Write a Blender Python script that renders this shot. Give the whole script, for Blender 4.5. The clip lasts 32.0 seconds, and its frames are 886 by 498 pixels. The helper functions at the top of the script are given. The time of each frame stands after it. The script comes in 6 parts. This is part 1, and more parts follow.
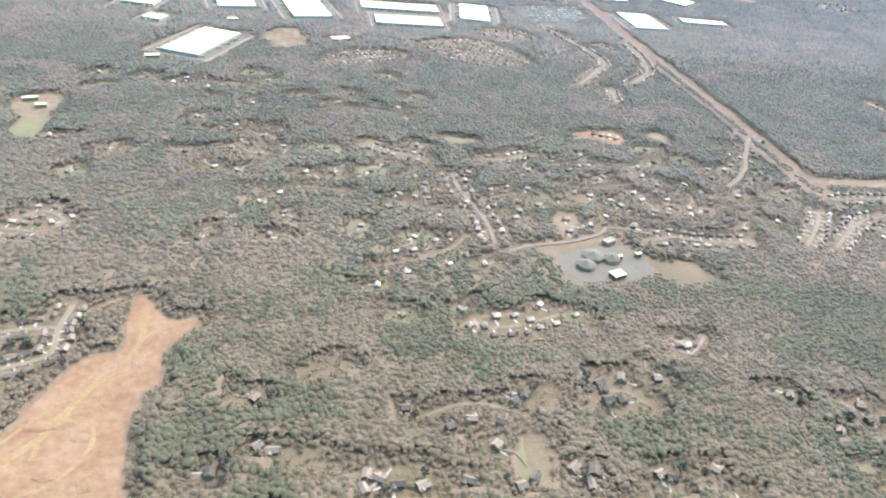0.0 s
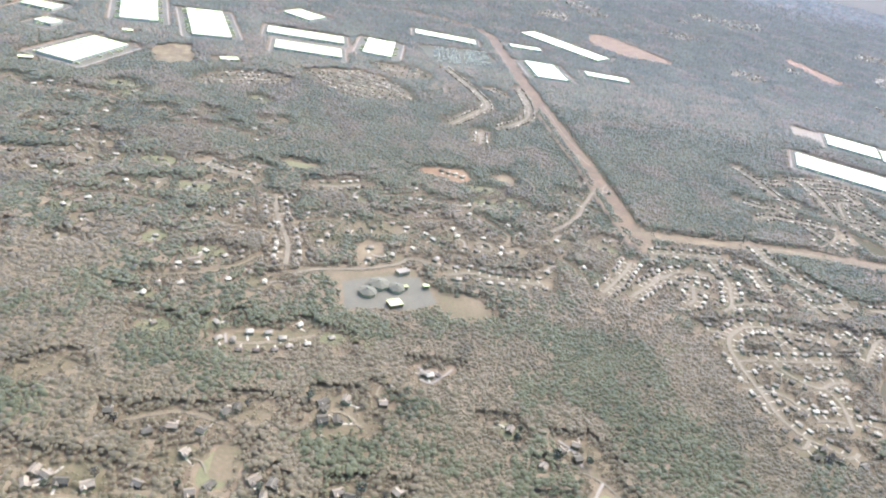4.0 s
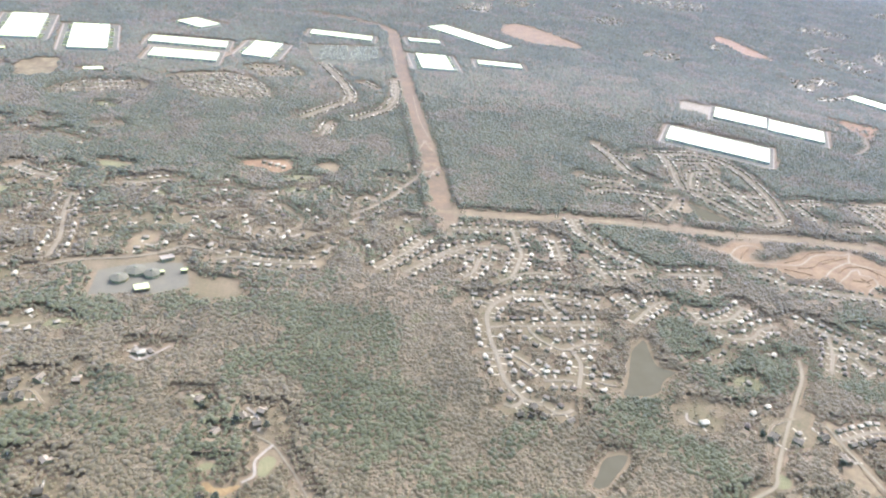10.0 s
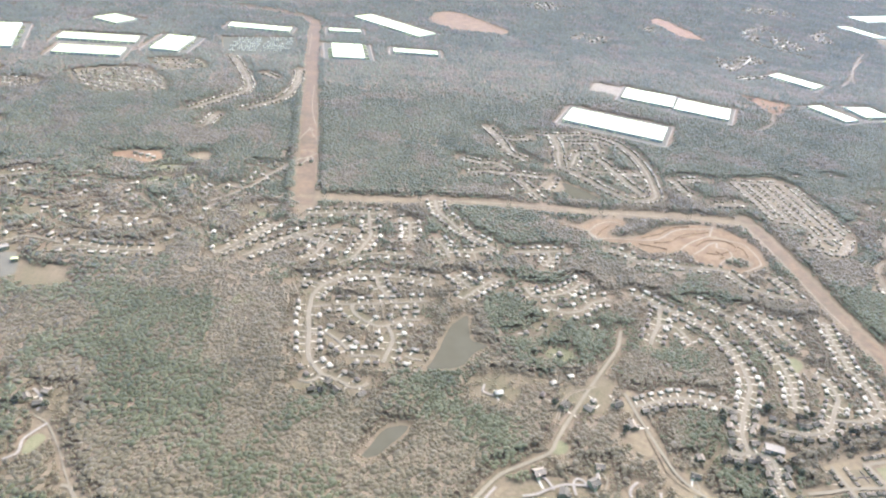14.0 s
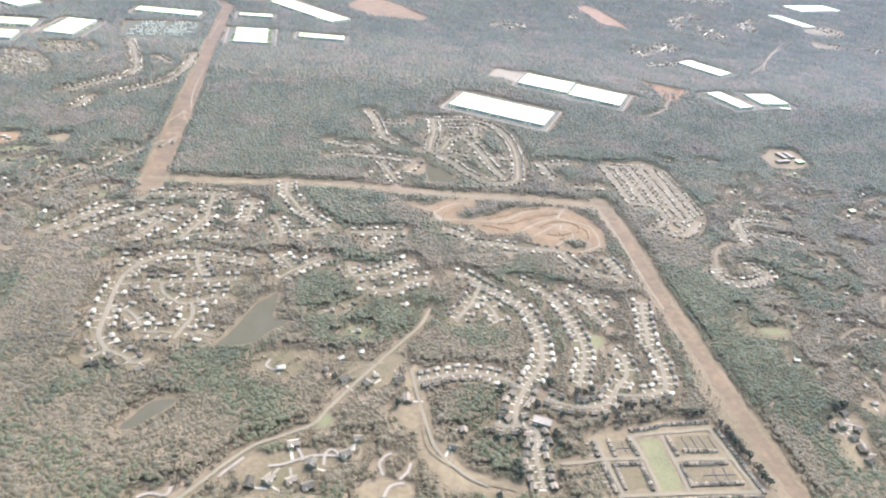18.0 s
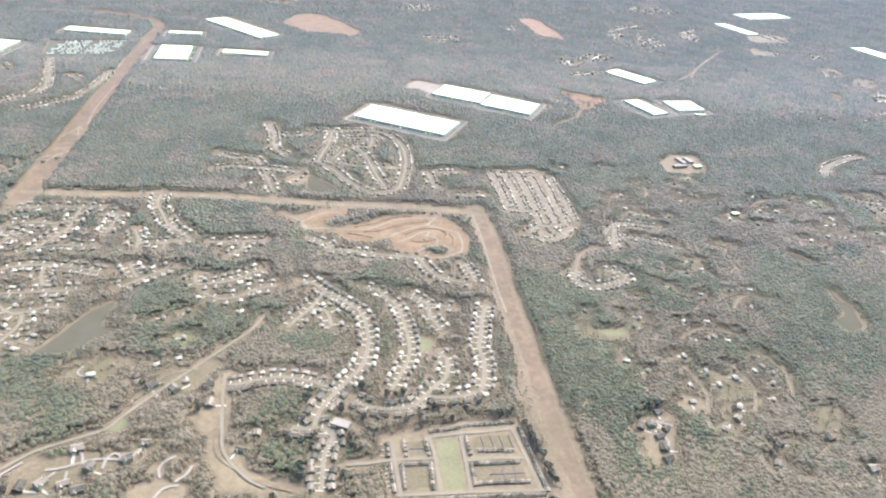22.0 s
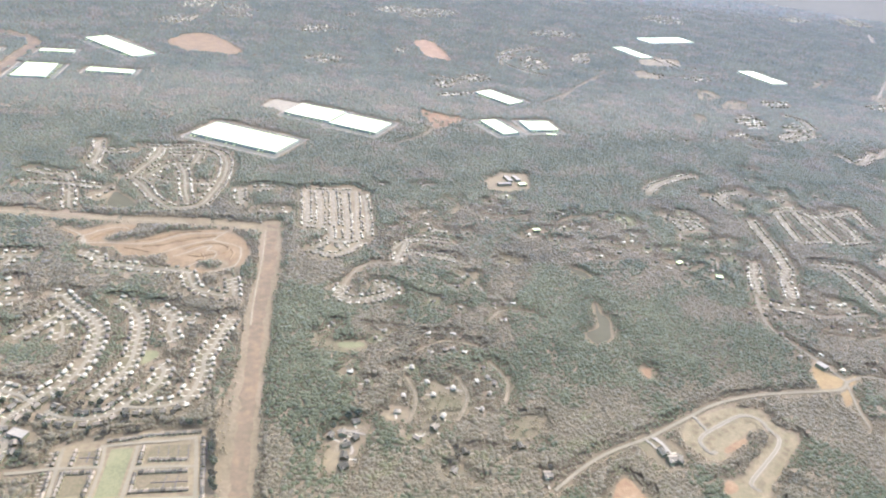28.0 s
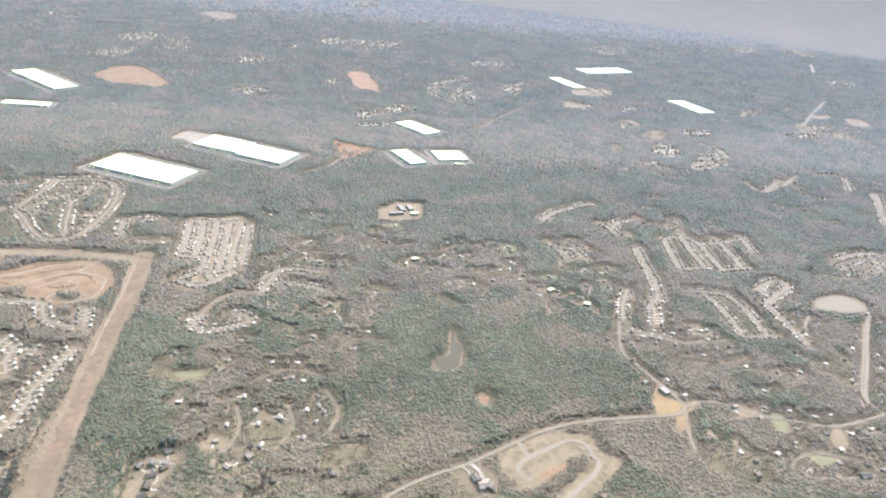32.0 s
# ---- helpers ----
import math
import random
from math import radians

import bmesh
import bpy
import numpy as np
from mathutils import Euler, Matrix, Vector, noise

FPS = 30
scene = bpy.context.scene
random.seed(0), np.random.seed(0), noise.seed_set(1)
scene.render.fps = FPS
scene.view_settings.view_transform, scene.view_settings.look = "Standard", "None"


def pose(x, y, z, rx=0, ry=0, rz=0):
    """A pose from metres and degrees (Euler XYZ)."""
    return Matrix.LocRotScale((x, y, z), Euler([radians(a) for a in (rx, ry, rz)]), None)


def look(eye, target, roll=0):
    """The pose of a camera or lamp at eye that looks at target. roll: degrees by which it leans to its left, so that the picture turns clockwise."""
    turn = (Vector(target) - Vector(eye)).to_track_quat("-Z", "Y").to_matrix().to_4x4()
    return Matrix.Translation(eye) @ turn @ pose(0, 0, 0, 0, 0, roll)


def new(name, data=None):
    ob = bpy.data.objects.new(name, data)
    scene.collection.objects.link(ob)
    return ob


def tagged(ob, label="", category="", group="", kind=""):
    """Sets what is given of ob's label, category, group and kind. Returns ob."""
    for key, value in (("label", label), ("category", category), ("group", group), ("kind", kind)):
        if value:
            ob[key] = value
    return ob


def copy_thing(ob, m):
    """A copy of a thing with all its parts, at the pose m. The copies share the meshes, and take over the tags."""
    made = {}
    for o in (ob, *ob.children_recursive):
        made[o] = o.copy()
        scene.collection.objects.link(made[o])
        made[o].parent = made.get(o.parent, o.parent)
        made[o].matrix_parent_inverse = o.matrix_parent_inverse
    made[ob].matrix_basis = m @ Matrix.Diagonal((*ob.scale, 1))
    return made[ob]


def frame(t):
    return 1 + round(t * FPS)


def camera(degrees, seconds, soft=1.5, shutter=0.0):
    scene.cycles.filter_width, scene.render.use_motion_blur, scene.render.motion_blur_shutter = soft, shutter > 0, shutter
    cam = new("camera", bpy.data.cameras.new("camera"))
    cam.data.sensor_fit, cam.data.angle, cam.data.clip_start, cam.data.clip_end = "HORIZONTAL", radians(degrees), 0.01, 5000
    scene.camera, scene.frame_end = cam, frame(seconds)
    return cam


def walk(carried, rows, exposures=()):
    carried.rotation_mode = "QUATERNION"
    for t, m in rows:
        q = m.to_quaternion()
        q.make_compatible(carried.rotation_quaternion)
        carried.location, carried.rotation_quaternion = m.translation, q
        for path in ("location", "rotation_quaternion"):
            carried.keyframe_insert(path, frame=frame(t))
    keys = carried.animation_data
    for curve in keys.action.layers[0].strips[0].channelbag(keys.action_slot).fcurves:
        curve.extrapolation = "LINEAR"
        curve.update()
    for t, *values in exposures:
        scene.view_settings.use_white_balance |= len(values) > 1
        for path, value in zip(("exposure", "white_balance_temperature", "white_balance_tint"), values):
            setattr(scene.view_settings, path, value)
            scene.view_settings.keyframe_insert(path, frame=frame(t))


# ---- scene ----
cam = camera(62.27, 32.0, soft=2.2)
ROWS = [
    (0.0, -0.09, 2.65, 298.65, 58.319, -5.786, -8.003),
    (0.5, 18.02, -2.08, 301.81, 56.881, -8.742, -6.165),
    (1.0, 36.20, -6.77, 304.86, 55.456, -8.750, -6.143),
    (1.5, 54.44, -11.41, 307.80, 56.195, -8.848, -6.507),
    (2.0, 72.75, -16.02, 310.63, 58.269, -9.944, -6.769),
    (2.5, 91.13, -20.60, 313.35, 60.904, -11.135, -6.972),
    (3.0, 109.56, -25.13, 315.98, 60.964, -11.643, -7.280),
    (3.5, 128.06, -29.63, 318.51, 61.418, -11.256, -7.063),
    (4.0, 146.60, -34.09, 320.94, 60.956, -10.811, -7.050),
    (4.5, 165.20, -38.52, 323.29, 60.575, -10.566, -6.900),
    (6.5, 240.05, -55.93, 331.85, 59.050, -7.977, -6.747),
    (7.0, 258.85, -60.21, 333.80, 59.081, -7.184, -6.492),
    (7.5, 277.70, -64.46, 335.69, 59.153, -6.393, -6.322),
    (8.0, 296.57, -68.68, 337.50, 58.933, -5.463, -6.318),
    (8.5, 315.47, -72.88, 339.26, 59.128, -5.601, -6.442),
    (9.0, 334.40, -77.05, 340.96, 59.714, -6.302, -6.578),
    (9.5, 353.35, -81.20, 342.60, 60.365, -6.947, -6.633),
    (10.0, 372.32, -85.33, 344.20, 61.234, -7.008, -6.696),
    (10.5, 391.30, -89.44, 345.74, 60.923, -6.681, -6.677),
    (11.0, 410.30, -93.53, 347.24, 60.114, -6.050, -6.834),
    (11.5, 429.30, -97.59, 348.70, 59.099, -5.926, -6.949),
    (12.0, 448.32, -101.64, 350.13, 58.248, -5.941, -7.072),
    (12.5, 467.33, -105.68, 351.52, 58.239, -6.428, -7.308),
    (13.0, 486.35, -109.70, 352.88, 59.090, -6.023, -7.022),
    (13.5, 505.37, -113.70, 354.21, 59.659, -5.581, -6.995),
    (14.0, 524.38, -117.69, 355.52, 60.734, -5.504, -7.167),
    (14.5, 543.39, -121.66, 356.82, 60.959, -5.508, -7.338),
    (16.5, 619.28, -137.46, 361.86, 60.177, -6.750, -7.593),
    (17.0, 638.21, -141.38, 363.11, 60.385, -6.621, -7.681),
    (17.5, 657.11, -145.31, 364.36, 60.324, -6.150, -7.811),
    (18.0, 675.98, -149.22, 365.62, 60.066, -5.992, -7.923),
    (18.5, 694.82, -153.13, 366.88, 59.502, -6.020, -8.038),
    (19.0, 713.63, -157.04, 368.16, 59.617, -6.128, -8.112),
    (19.5, 732.40, -160.94, 369.45, 60.682, -6.171, -8.097),
    (20.0, 751.13, -164.85, 370.76, 61.435, -6.254, -8.015),
    (20.5, 769.82, -168.75, 372.10, 61.472, -5.936, -7.875),
    (21.0, 788.46, -172.66, 373.46, 61.592, -5.561, -7.896),
    (21.5, 807.05, -176.56, 374.85, 61.478, -5.023, -8.014),
    (22.0, 825.60, -180.47, 376.27, 61.244, -4.899, -7.970),
    (22.5, 844.09, -184.38, 377.74, 61.213, -4.998, -8.035),
    (23.0, 862.52, -188.30, 379.24, 61.564, -5.204, -8.191),
    (23.5, 880.89, -192.23, 380.78, 62.027, -5.295, -8.248),
    (24.0, 899.20, -196.16, 382.38, 62.490, -5.452, -8.243),
    (24.5, 917.44, -200.09, 384.02, 63.019, -5.510, -8.355),
    (25.0, 935.61, -204.04, 385.72, 63.490, -5.644, -8.505),
    (25.5, 953.71, -208.00, 387.48, 63.349, -5.709, -8.628),
    (27.5, 1025.34, -223.96, 395.16, 62.499, -5.789, -9.188),
    (28.0, 1043.04, -227.98, 397.26, 62.960, -5.703, -9.303),
    (28.5, 1060.65, -232.02, 399.44, 63.530, -5.667, -9.481),
    (29.0, 1078.16, -236.08, 401.70, 63.260, -5.566, -9.717),
    (29.5, 1095.58, -240.16, 404.05, 62.913, -5.458, -9.935),
    (30.0, 1112.90, -244.25, 406.48, 62.747, -5.534, -10.173),
    (30.5, 1130.12, -248.37, 409.01, 62.492, -5.465, -10.351),
    (31.0, 1147.24, -252.51, 411.64, 62.398, -5.519, -10.548),
    (31.5, 1164.25, -256.67, 414.37, 62.525, -5.491, -10.612),
    (32.0, 1181.15, -260.86, 417.20, 65.229, -5.685, -10.294),
]
walk(cam, [(t, pose(x, y, z, rx, ry, rz)) for t, x, y, z, rx, ry, rz in ROWS], exposures=[(0.0, 3.83, 4215, 24.8), (32.0, 3.87, 4190, 24.6)])

# ---- daylight: a hazy sun ahead of the flight, to the north-east of the plan ----
SUN_AZ, SUN_EL = 38.0, 48.0          # degrees from +y towards +x, and above the horizon
world = bpy.data.worlds.new("sky")
scene.world = world
world.use_nodes = True
wn = world.node_tree
sky = wn.nodes.new("ShaderNodeTexSky")
sky.sky_type, sky.sun_disc = "NISHITA", False
sky.sun_elevation, sky.sun_rotation = radians(SUN_EL), radians(SUN_AZ)
sky.air_density, sky.dust_density, sky.ozone_density, sky.altitude = 0.45, 3.5, 0.6, 300
wn.links.new(sky.outputs[0], wn.nodes["Background"].inputs[0])
wn.nodes["Background"].inputs[1].default_value = 0.15
sun = new("sun", bpy.data.lights.new("sun", "SUN"))
sun.data.energy, sun.data.angle, sun.data.color = 0.12, radians(25.0), (1.0, 0.94, 0.84)
sx, sy = math.sin(radians(SUN_AZ)), math.cos(radians(SUN_AZ))
sun.matrix_world = look((sx * 900, sy * 900, 900 * math.tan(radians(SUN_EL))), (0, 0, 0))


# ---- materials ----
def material(name, stops, scales=(0.02, 0.3), rough=0.9, bump=0.0, island=0.0, per_object=0.0, metal=0.0, sheen=0.0, spec=0.02, spread=1.0, gap=1.0, leafy=0.0, grain=0.0):
    """Colours from stops over two sizes of noise, with optional change from island to island or from thing to thing."""
    m = bpy.data.materials.new(name)
    m.use_nodes = True
    n, l = m.node_tree.nodes, m.node_tree.links
    b = n["Principled BSDF"]
    b.inputs["Roughness"].default_value, b.inputs["Metallic"].default_value = rough, metal
    b.inputs["Specular IOR Level"].default_value = spec
    # sheen pales the foliage at low viewing angles, in place of distance haze
    if sheen:
        b.inputs["Sheen Weight"].default_value, b.inputs["Sheen Roughness"].default_value = sheen, 0.5
        b.inputs["Sheen Tint"].default_value = (0.98, 0.97, 0.91, 1)
    geo = n.new("ShaderNodeNewGeometry")
    total = None
    for scale, weight, detail in ((scales[0], 1.0, 4.0), (scales[1], gap, 5.0), (0.9, grain, 3.0)):
        if not weight:
            continue
        t = n.new("ShaderNodeTexNoise")
        t.inputs["Scale"].default_value, t.inputs["Detail"].default_value, t.inputs["Roughness"].default_value = scale, detail, 0.6
        l.new(geo.outputs["Position"], t.inputs["Vector"])
        k = n.new("ShaderNodeMath")
        k.operation = "MULTIPLY_ADD"
        l.new(t.outputs["Fac"], k.inputs[0])
        k.inputs[1].default_value, k.inputs[2].default_value = weight * 1.6 * spread, -0.8 * weight * spread
        if total:
            s = n.new("ShaderNodeMath")
            l.new(total, s.inputs[0]), l.new(k.outputs[0], s.inputs[1])
            total = s.outputs[0]
        else:
            total = k.outputs[0]
        fine = t
    for source, amount in ((geo.outputs["Random Per Island"], island), (n.new("ShaderNodeObjectInfo").outputs["Random"], per_object)):
        if amount:
            k = n.new("ShaderNodeMath")
            k.operation = "MULTIPLY_ADD"
            l.new(source, k.inputs[0])
            k.inputs[1].default_value, k.inputs[2].default_value = amount, -amount / 2
            s = n.new("ShaderNodeMath")
            l.new(total, s.inputs[0]), l.new(k.outputs[0], s.inputs[1])
            total = s.outputs[0]
    s = n.new("ShaderNodeMath")
    l.new(total, s.inputs[0])
    s.inputs[1].default_value = 0.5
    ramp = n.new("ShaderNodeValToRGB")
    l.new(s.outputs[0], ramp.inputs[0])
    e = ramp.color_ramp.elements
    while len(e) < len(stops):
        e.new(0.5)
    for i, c in enumerate(stops):
        e[i].position, e[i].color = i / max(1, len(stops) - 1), (*c, 1)
    l.new(ramp.outputs[0], b.inputs["Base Color"])
    if leafy:                    # leaves let light through
        thin, mix = n.new("ShaderNodeBsdfTranslucent"), n.new("ShaderNodeMixShader")
        l.new(ramp.outputs[0], thin.inputs[0])
        mix.inputs[0].default_value = leafy
        l.new(b.outputs[0], mix.inputs[1]), l.new(thin.outputs[0], mix.inputs[2])
        l.new(mix.outputs[0], n["Material Output"].inputs[0])
    if bump:
        bn = n.new("ShaderNodeBump")
        bn.inputs["Strength"].default_value, bn.inputs["Distance"].default_value = bump, 0.6
        l.new(fine.outputs["Fac"], bn.inputs["Height"]), l.new(bn.outputs[0], b.inputs["Normal"])
    return m


FLOOR = material("leaf_litter", [(0.072, 0.048, 0.014), (0.098, 0.064, 0.020), (0.126, 0.079, 0.027)], (0.012, 0.25), bump=0.4)
LEAF = material("foliage", [(0.084, 0.061, 0.017), (0.103, 0.073, 0.020), (0.118, 0.084, 0.023), (0.138, 0.096, 0.028), (0.143, 0.099, 0.030), (0.128, 0.097, 0.023)],
                (0.008, 0.05), rough=0.9, island=0.28, sheen=0.12, spread=1.3, gap=0.8, leafy=0.5, grain=0.2, bump=0.12)
PINE = material("pine_needles", [(0.069, 0.059, 0.015), (0.087, 0.072, 0.017), (0.104, 0.086, 0.022), (0.122, 0.100, 0.025)],
                (0.011, 0.06), rough=0.9, island=0.3, sheen=0.12, spread=1.2, gap=0.7, leafy=0.5, grain=0.2, bump=0.12)
LAWN = material("dormant_lawn", [(0.059, 0.046, 0.011), (0.085, 0.057, 0.017), (0.111, 0.072, 0.024)], (0.03, 0.4), bump=0.3)
GREEN = material("green_field", [(0.072, 0.058, 0.016), (0.094, 0.073, 0.019), (0.115, 0.085, 0.024)], (0.05, 0.5), bump=0.3)
CLAY = material("red_clay", [(0.093, 0.046, 0.014), (0.118, 0.066, 0.018), (0.145, 0.085, 0.026)], (0.045, 0.2), bump=0.5)
DIRT = material("tan_dirt", [(0.079, 0.050, 0.016), (0.105, 0.069, 0.021), (0.134, 0.089, 0.026)], (0.03, 0.2), bump=0.4)
ORANGE = material("graded_orange_earth", [(0.076, 0.045, 0.013), (0.106, 0.062, 0.017), (0.129, 0.079, 0.024)], (0.05, 0.25), bump=0.5)
PALE_CLAY = material("packed_pale_clay", [(0.103, 0.057, 0.014), (0.128, 0.076, 0.018), (0.153, 0.098, 0.024)], (0.06, 0.4), bump=0.3)
PALE_DIRT = material("packed_pale_dirt", [(0.109, 0.075, 0.026), (0.136, 0.095, 0.035), (0.162, 0.119, 0.044)], (0.05, 0.4), bump=0.3)
TARMAC = material("sun_bleached_tarmac", [(0.097, 0.068, 0.023), (0.117, 0.082, 0.029), (0.137, 0.098, 0.034)], (0.05, 0.8), spread=0.7)
GRADED = material("graded_far_earth", [(0.073, 0.048, 0.014), (0.095, 0.062, 0.018), (0.126, 0.088, 0.026)], (0.03, 0.12), spread=1.3)
SWATH = material("cleared_swath", [(0.071, 0.047, 0.014), (0.086, 0.053, 0.017), (0.108, 0.065, 0.019)], (0.03, 0.16), bump=0.5, spread=1.4)
ASPHALT = material("worn_asphalt", [(0.060, 0.044, 0.018), (0.082, 0.063, 0.023), (0.112, 0.081, 0.031)], (0.04, 0.6), spread=0.7)
DARK_ASPHALT = material("dark_asphalt", [(0.055, 0.043, 0.014), (0.068, 0.053, 0.018), (0.083, 0.063, 0.022)], (0.05, 0.6), spread=0.7)
CONCRETE = material("pale_concrete", [(0.114, 0.080, 0.033), (0.151, 0.109, 0.045), (0.190, 0.134, 0.056)], (0.05, 0.7), spread=0.7)
WATER = material("muddy_water", [(0.046, 0.034, 0.011), (0.063, 0.048, 0.018)], (0.02, 0.1), rough=0.9, spec=0.0, spread=0.6)
TANWATER = material("silty_water", [(0.108, 0.078, 0.029), (0.123, 0.089, 0.034)], (0.02, 0.1), rough=0.95, spec=0.0, spread=0.6)
MEMBRANE = material("white_roof_membrane", [(0.298, 0.259, 0.055), (0.329, 0.285, 0.060), (0.338, 0.295, 0.065)], (0.03, 0.3), rough=0.5, spread=0.8)
TILTUP = material("tilt_up_concrete_wall", [(0.182, 0.153, 0.064), (0.262, 0.225, 0.094)], (0.05, 0.5), spread=0.8)
DARK = material("dark_opening", [(0.075, 0.061, 0.029), (0.114, 0.093, 0.044)], (0.2, 1.0), rough=0.9)
LOTS = material("graded_lots", [(0.084, 0.060, 0.016), (0.106, 0.071, 0.021), (0.127, 0.082, 0.025)], (0.06, 0.3), bump=0.4, spread=1.3)
SCHOOL_LOT = material("faded_asphalt", [(0.069, 0.052, 0.020), (0.084, 0.063, 0.024), (0.100, 0.074, 0.028)], (0.05, 0.5), spread=0.8)
STEEL = material("galvanised_steel", [(0.101, 0.088, 0.032), (0.142, 0.120, 0.042)], (0.2, 1.5), rough=0.8)
WHITE = material("white_paint", [(0.226, 0.198, 0.050), (0.264, 0.230, 0.058)], (0.2, 1.0), rough=0.5, per_object=0.4)
SHINGLE = material("asphalt_shingles", [(0.050, 0.036, 0.013), (0.086, 0.062, 0.024), (0.126, 0.085, 0.031), (0.173, 0.118, 0.044)], (0.3, 1.4), bump=0.3, per_object=0.9, island=0.5, spread=0.4)
# paler copy of the shingles for far houses: sun glare put into the colour
PALE_SHINGLE = material("glare_shingles", [(0.065, 0.044, 0.018), (0.109, 0.078, 0.030), (0.160, 0.116, 0.046), (0.259, 0.194, 0.075)], (0.3, 1.4), island=1.0, spread=0.3)
DRIVE = material("new_concrete", [(0.199, 0.147, 0.060), (0.246, 0.183, 0.074), (0.298, 0.221, 0.091)], (0.2, 1.2), spread=0.7)
SIDING = material("house_siding", [(0.077, 0.048, 0.012), (0.112, 0.086, 0.024), (0.151, 0.118, 0.032), (0.186, 0.156, 0.047)], (0.2, 1.0), per_object=0.9, island=0.7, spread=0.3)
PANE = material("window_glass", [(0.030, 0.035, 0.030), (0.060, 0.065, 0.053)], (0.4, 2.0), rough=0.1, spec=0.6)
# the haze over distant land is put into this pale colour
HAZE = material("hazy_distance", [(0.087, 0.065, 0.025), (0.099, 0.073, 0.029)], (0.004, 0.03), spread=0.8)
BARK = material("bark", [(0.050, 0.036, 0.020), (0.080, 0.058, 0.033)], (0.6, 4.0), bump=0.5)


# ---- building helpers ----
def empty(name, label, category, group="", m=None):
    ob = new(name)
    ob.empty_display_size = 0.1
    if m:
        ob.matrix_world = m
    return tagged(ob, label, category, group)


def part(name, data, mat, parent=None, label="", m=None):
    """Links a bmesh or a ready mesh as one mesh object, under a thing or a part."""
    if isinstance(data, bmesh.types.BMesh):
        me = bpy.data.meshes.new(name)
        data.to_mesh(me)
        data.free()
        data = me
    if mat and not data.materials:
        data.materials.append(mat)
    ob = new(name, data)
    if parent:
        ob.parent = parent
    if m:
        ob.matrix_local = m
    return tagged(ob, label) if label else ob


def structure(name, data, mat, label, category):
    return tagged(part(name, data, mat), label, category, kind="structure")


def box(bm, x0, x1, y0, y1, z0, z1):
    v = [bm.verts.new(p) for p in ((x0, y0, z0), (x1, y0, z0), (x1, y1, z0), (x0, y1, z0), (x0, y0, z1), (x1, y0, z1), (x1, y1, z1), (x0, y1, z1))]
    for f in ((3, 2, 1, 0), (4, 5, 6, 7), (0, 1, 5, 4), (1, 2, 6, 5), (2, 3, 7, 6), (3, 0, 4, 7)):
        bm.faces.new([v[i] for i in f])


def boxes(*dims):
    bm = bmesh.new()
    for d in dims:
        box(bm, *d)
    return bm


def bar(bm, a, b, r):
    """A square bar from a to b."""
    a, b = Vector(a), Vector(b)
    q = (b - a).to_track_quat("Z", "Y").to_matrix()
    vs = [bm.verts.new(p + q @ Vector((x * r, y * r, 0))) for p in (a, b) for x, y in ((-1, -1), (1, -1), (1, 1), (-1, 1))]
    for i in range(4):
        bm.faces.new((vs[i], vs[(i + 1) % 4], vs[4 + (i + 1) % 4], vs[4 + i]))


def raw_mesh(name, verts, faces, mat, slots=None):
    """A large mesh from arrays: verts (n, 3), faces (m, k)."""
    me = bpy.data.meshes.new(name)
    k = faces.shape[1]
    me.vertices.add(len(verts)), me.loops.add(faces.size), me.polygons.add(len(faces))
    me.vertices.foreach_set("co", np.ascontiguousarray(verts, np.float32).ravel())
    me.loops.foreach_set("vertex_index", np.ascontiguousarray(faces, np.int32).ravel())
    me.polygons.foreach_set("loop_start", np.arange(0, faces.size, k, dtype=np.int32))
    for one in mat if isinstance(mat, (list, tuple)) else [mat]:
        me.materials.append(one)
    if slots is not None:
        me.polygons.foreach_set("material_index", np.ascontiguousarray(slots, np.int32))
    me.update(calc_edges=True)
    return me


# ---- the plan's raster: what keeps trees away (0 woods, 1 yards with some trees, 2 open) ----
CELL, GX, GY, NX, NY = 2.5, -800.0, 40.0, 1960, 1240
cover = np.zeros((NX, NY), np.uint8)
road_cells = np.zeros((NX, NY), bool)


def window(lo, hi):
    i0, i1 = int(max(0, (lo[0] - GX) / CELL)), int(min(NX, (hi[0] - GX) / CELL + 2))
    j0, j1 = int(max(0, (lo[1] - GY) / CELL)), int(min(NY, (hi[1] - GY) / CELL + 2))
    if i1 <= i0 or j1 <= j0:
        return None
    X, Y = np.meshgrid(GX + (np.arange(i0, i1) + 0.5) * CELL, GY + (np.arange(j0, j1) + 0.5) * CELL, indexing="ij")
    return (slice(i0, i1), slice(j0, j1)), X, Y


def mark_poly(points, value):
    p = np.array(points, float)
    w = window(p.min(0), p.max(0))
    if not w:
        return
    s, X, Y = w
    inside = np.zeros(X.shape, bool)
    for (xa, ya), (xb, yb) in zip(p, np.roll(p, -1, 0)):
        if ya != yb:
            inside ^= ((ya > Y) != (yb > Y)) & (X < (xb - xa) * (Y - ya) / (yb - ya) + xa)
    cover[s] = np.where(inside, np.maximum(cover[s], value) if value else 0, cover[s])


def mark_line(points, half, value, road=False):
    p = np.array(points, float)
    for a, b in zip(p[:-1], p[1:]):
        w = window(np.minimum(a, b) - half, np.maximum(a, b) + half)
        if not w:
            continue
        s, X, Y = w
        d = b - a
        u = np.clip(((X - a[0]) * d[0] + (Y - a[1]) * d[1]) / max(1e-6, d @ d), 0, 1)
        near = (X - a[0] - u * d[0]) ** 2 + (Y - a[1] - u * d[1]) ** 2 < half * half
        cover[s] = np.where(near, np.maximum(cover[s], value), cover[s])
        if road:
            road_cells[s] |= near


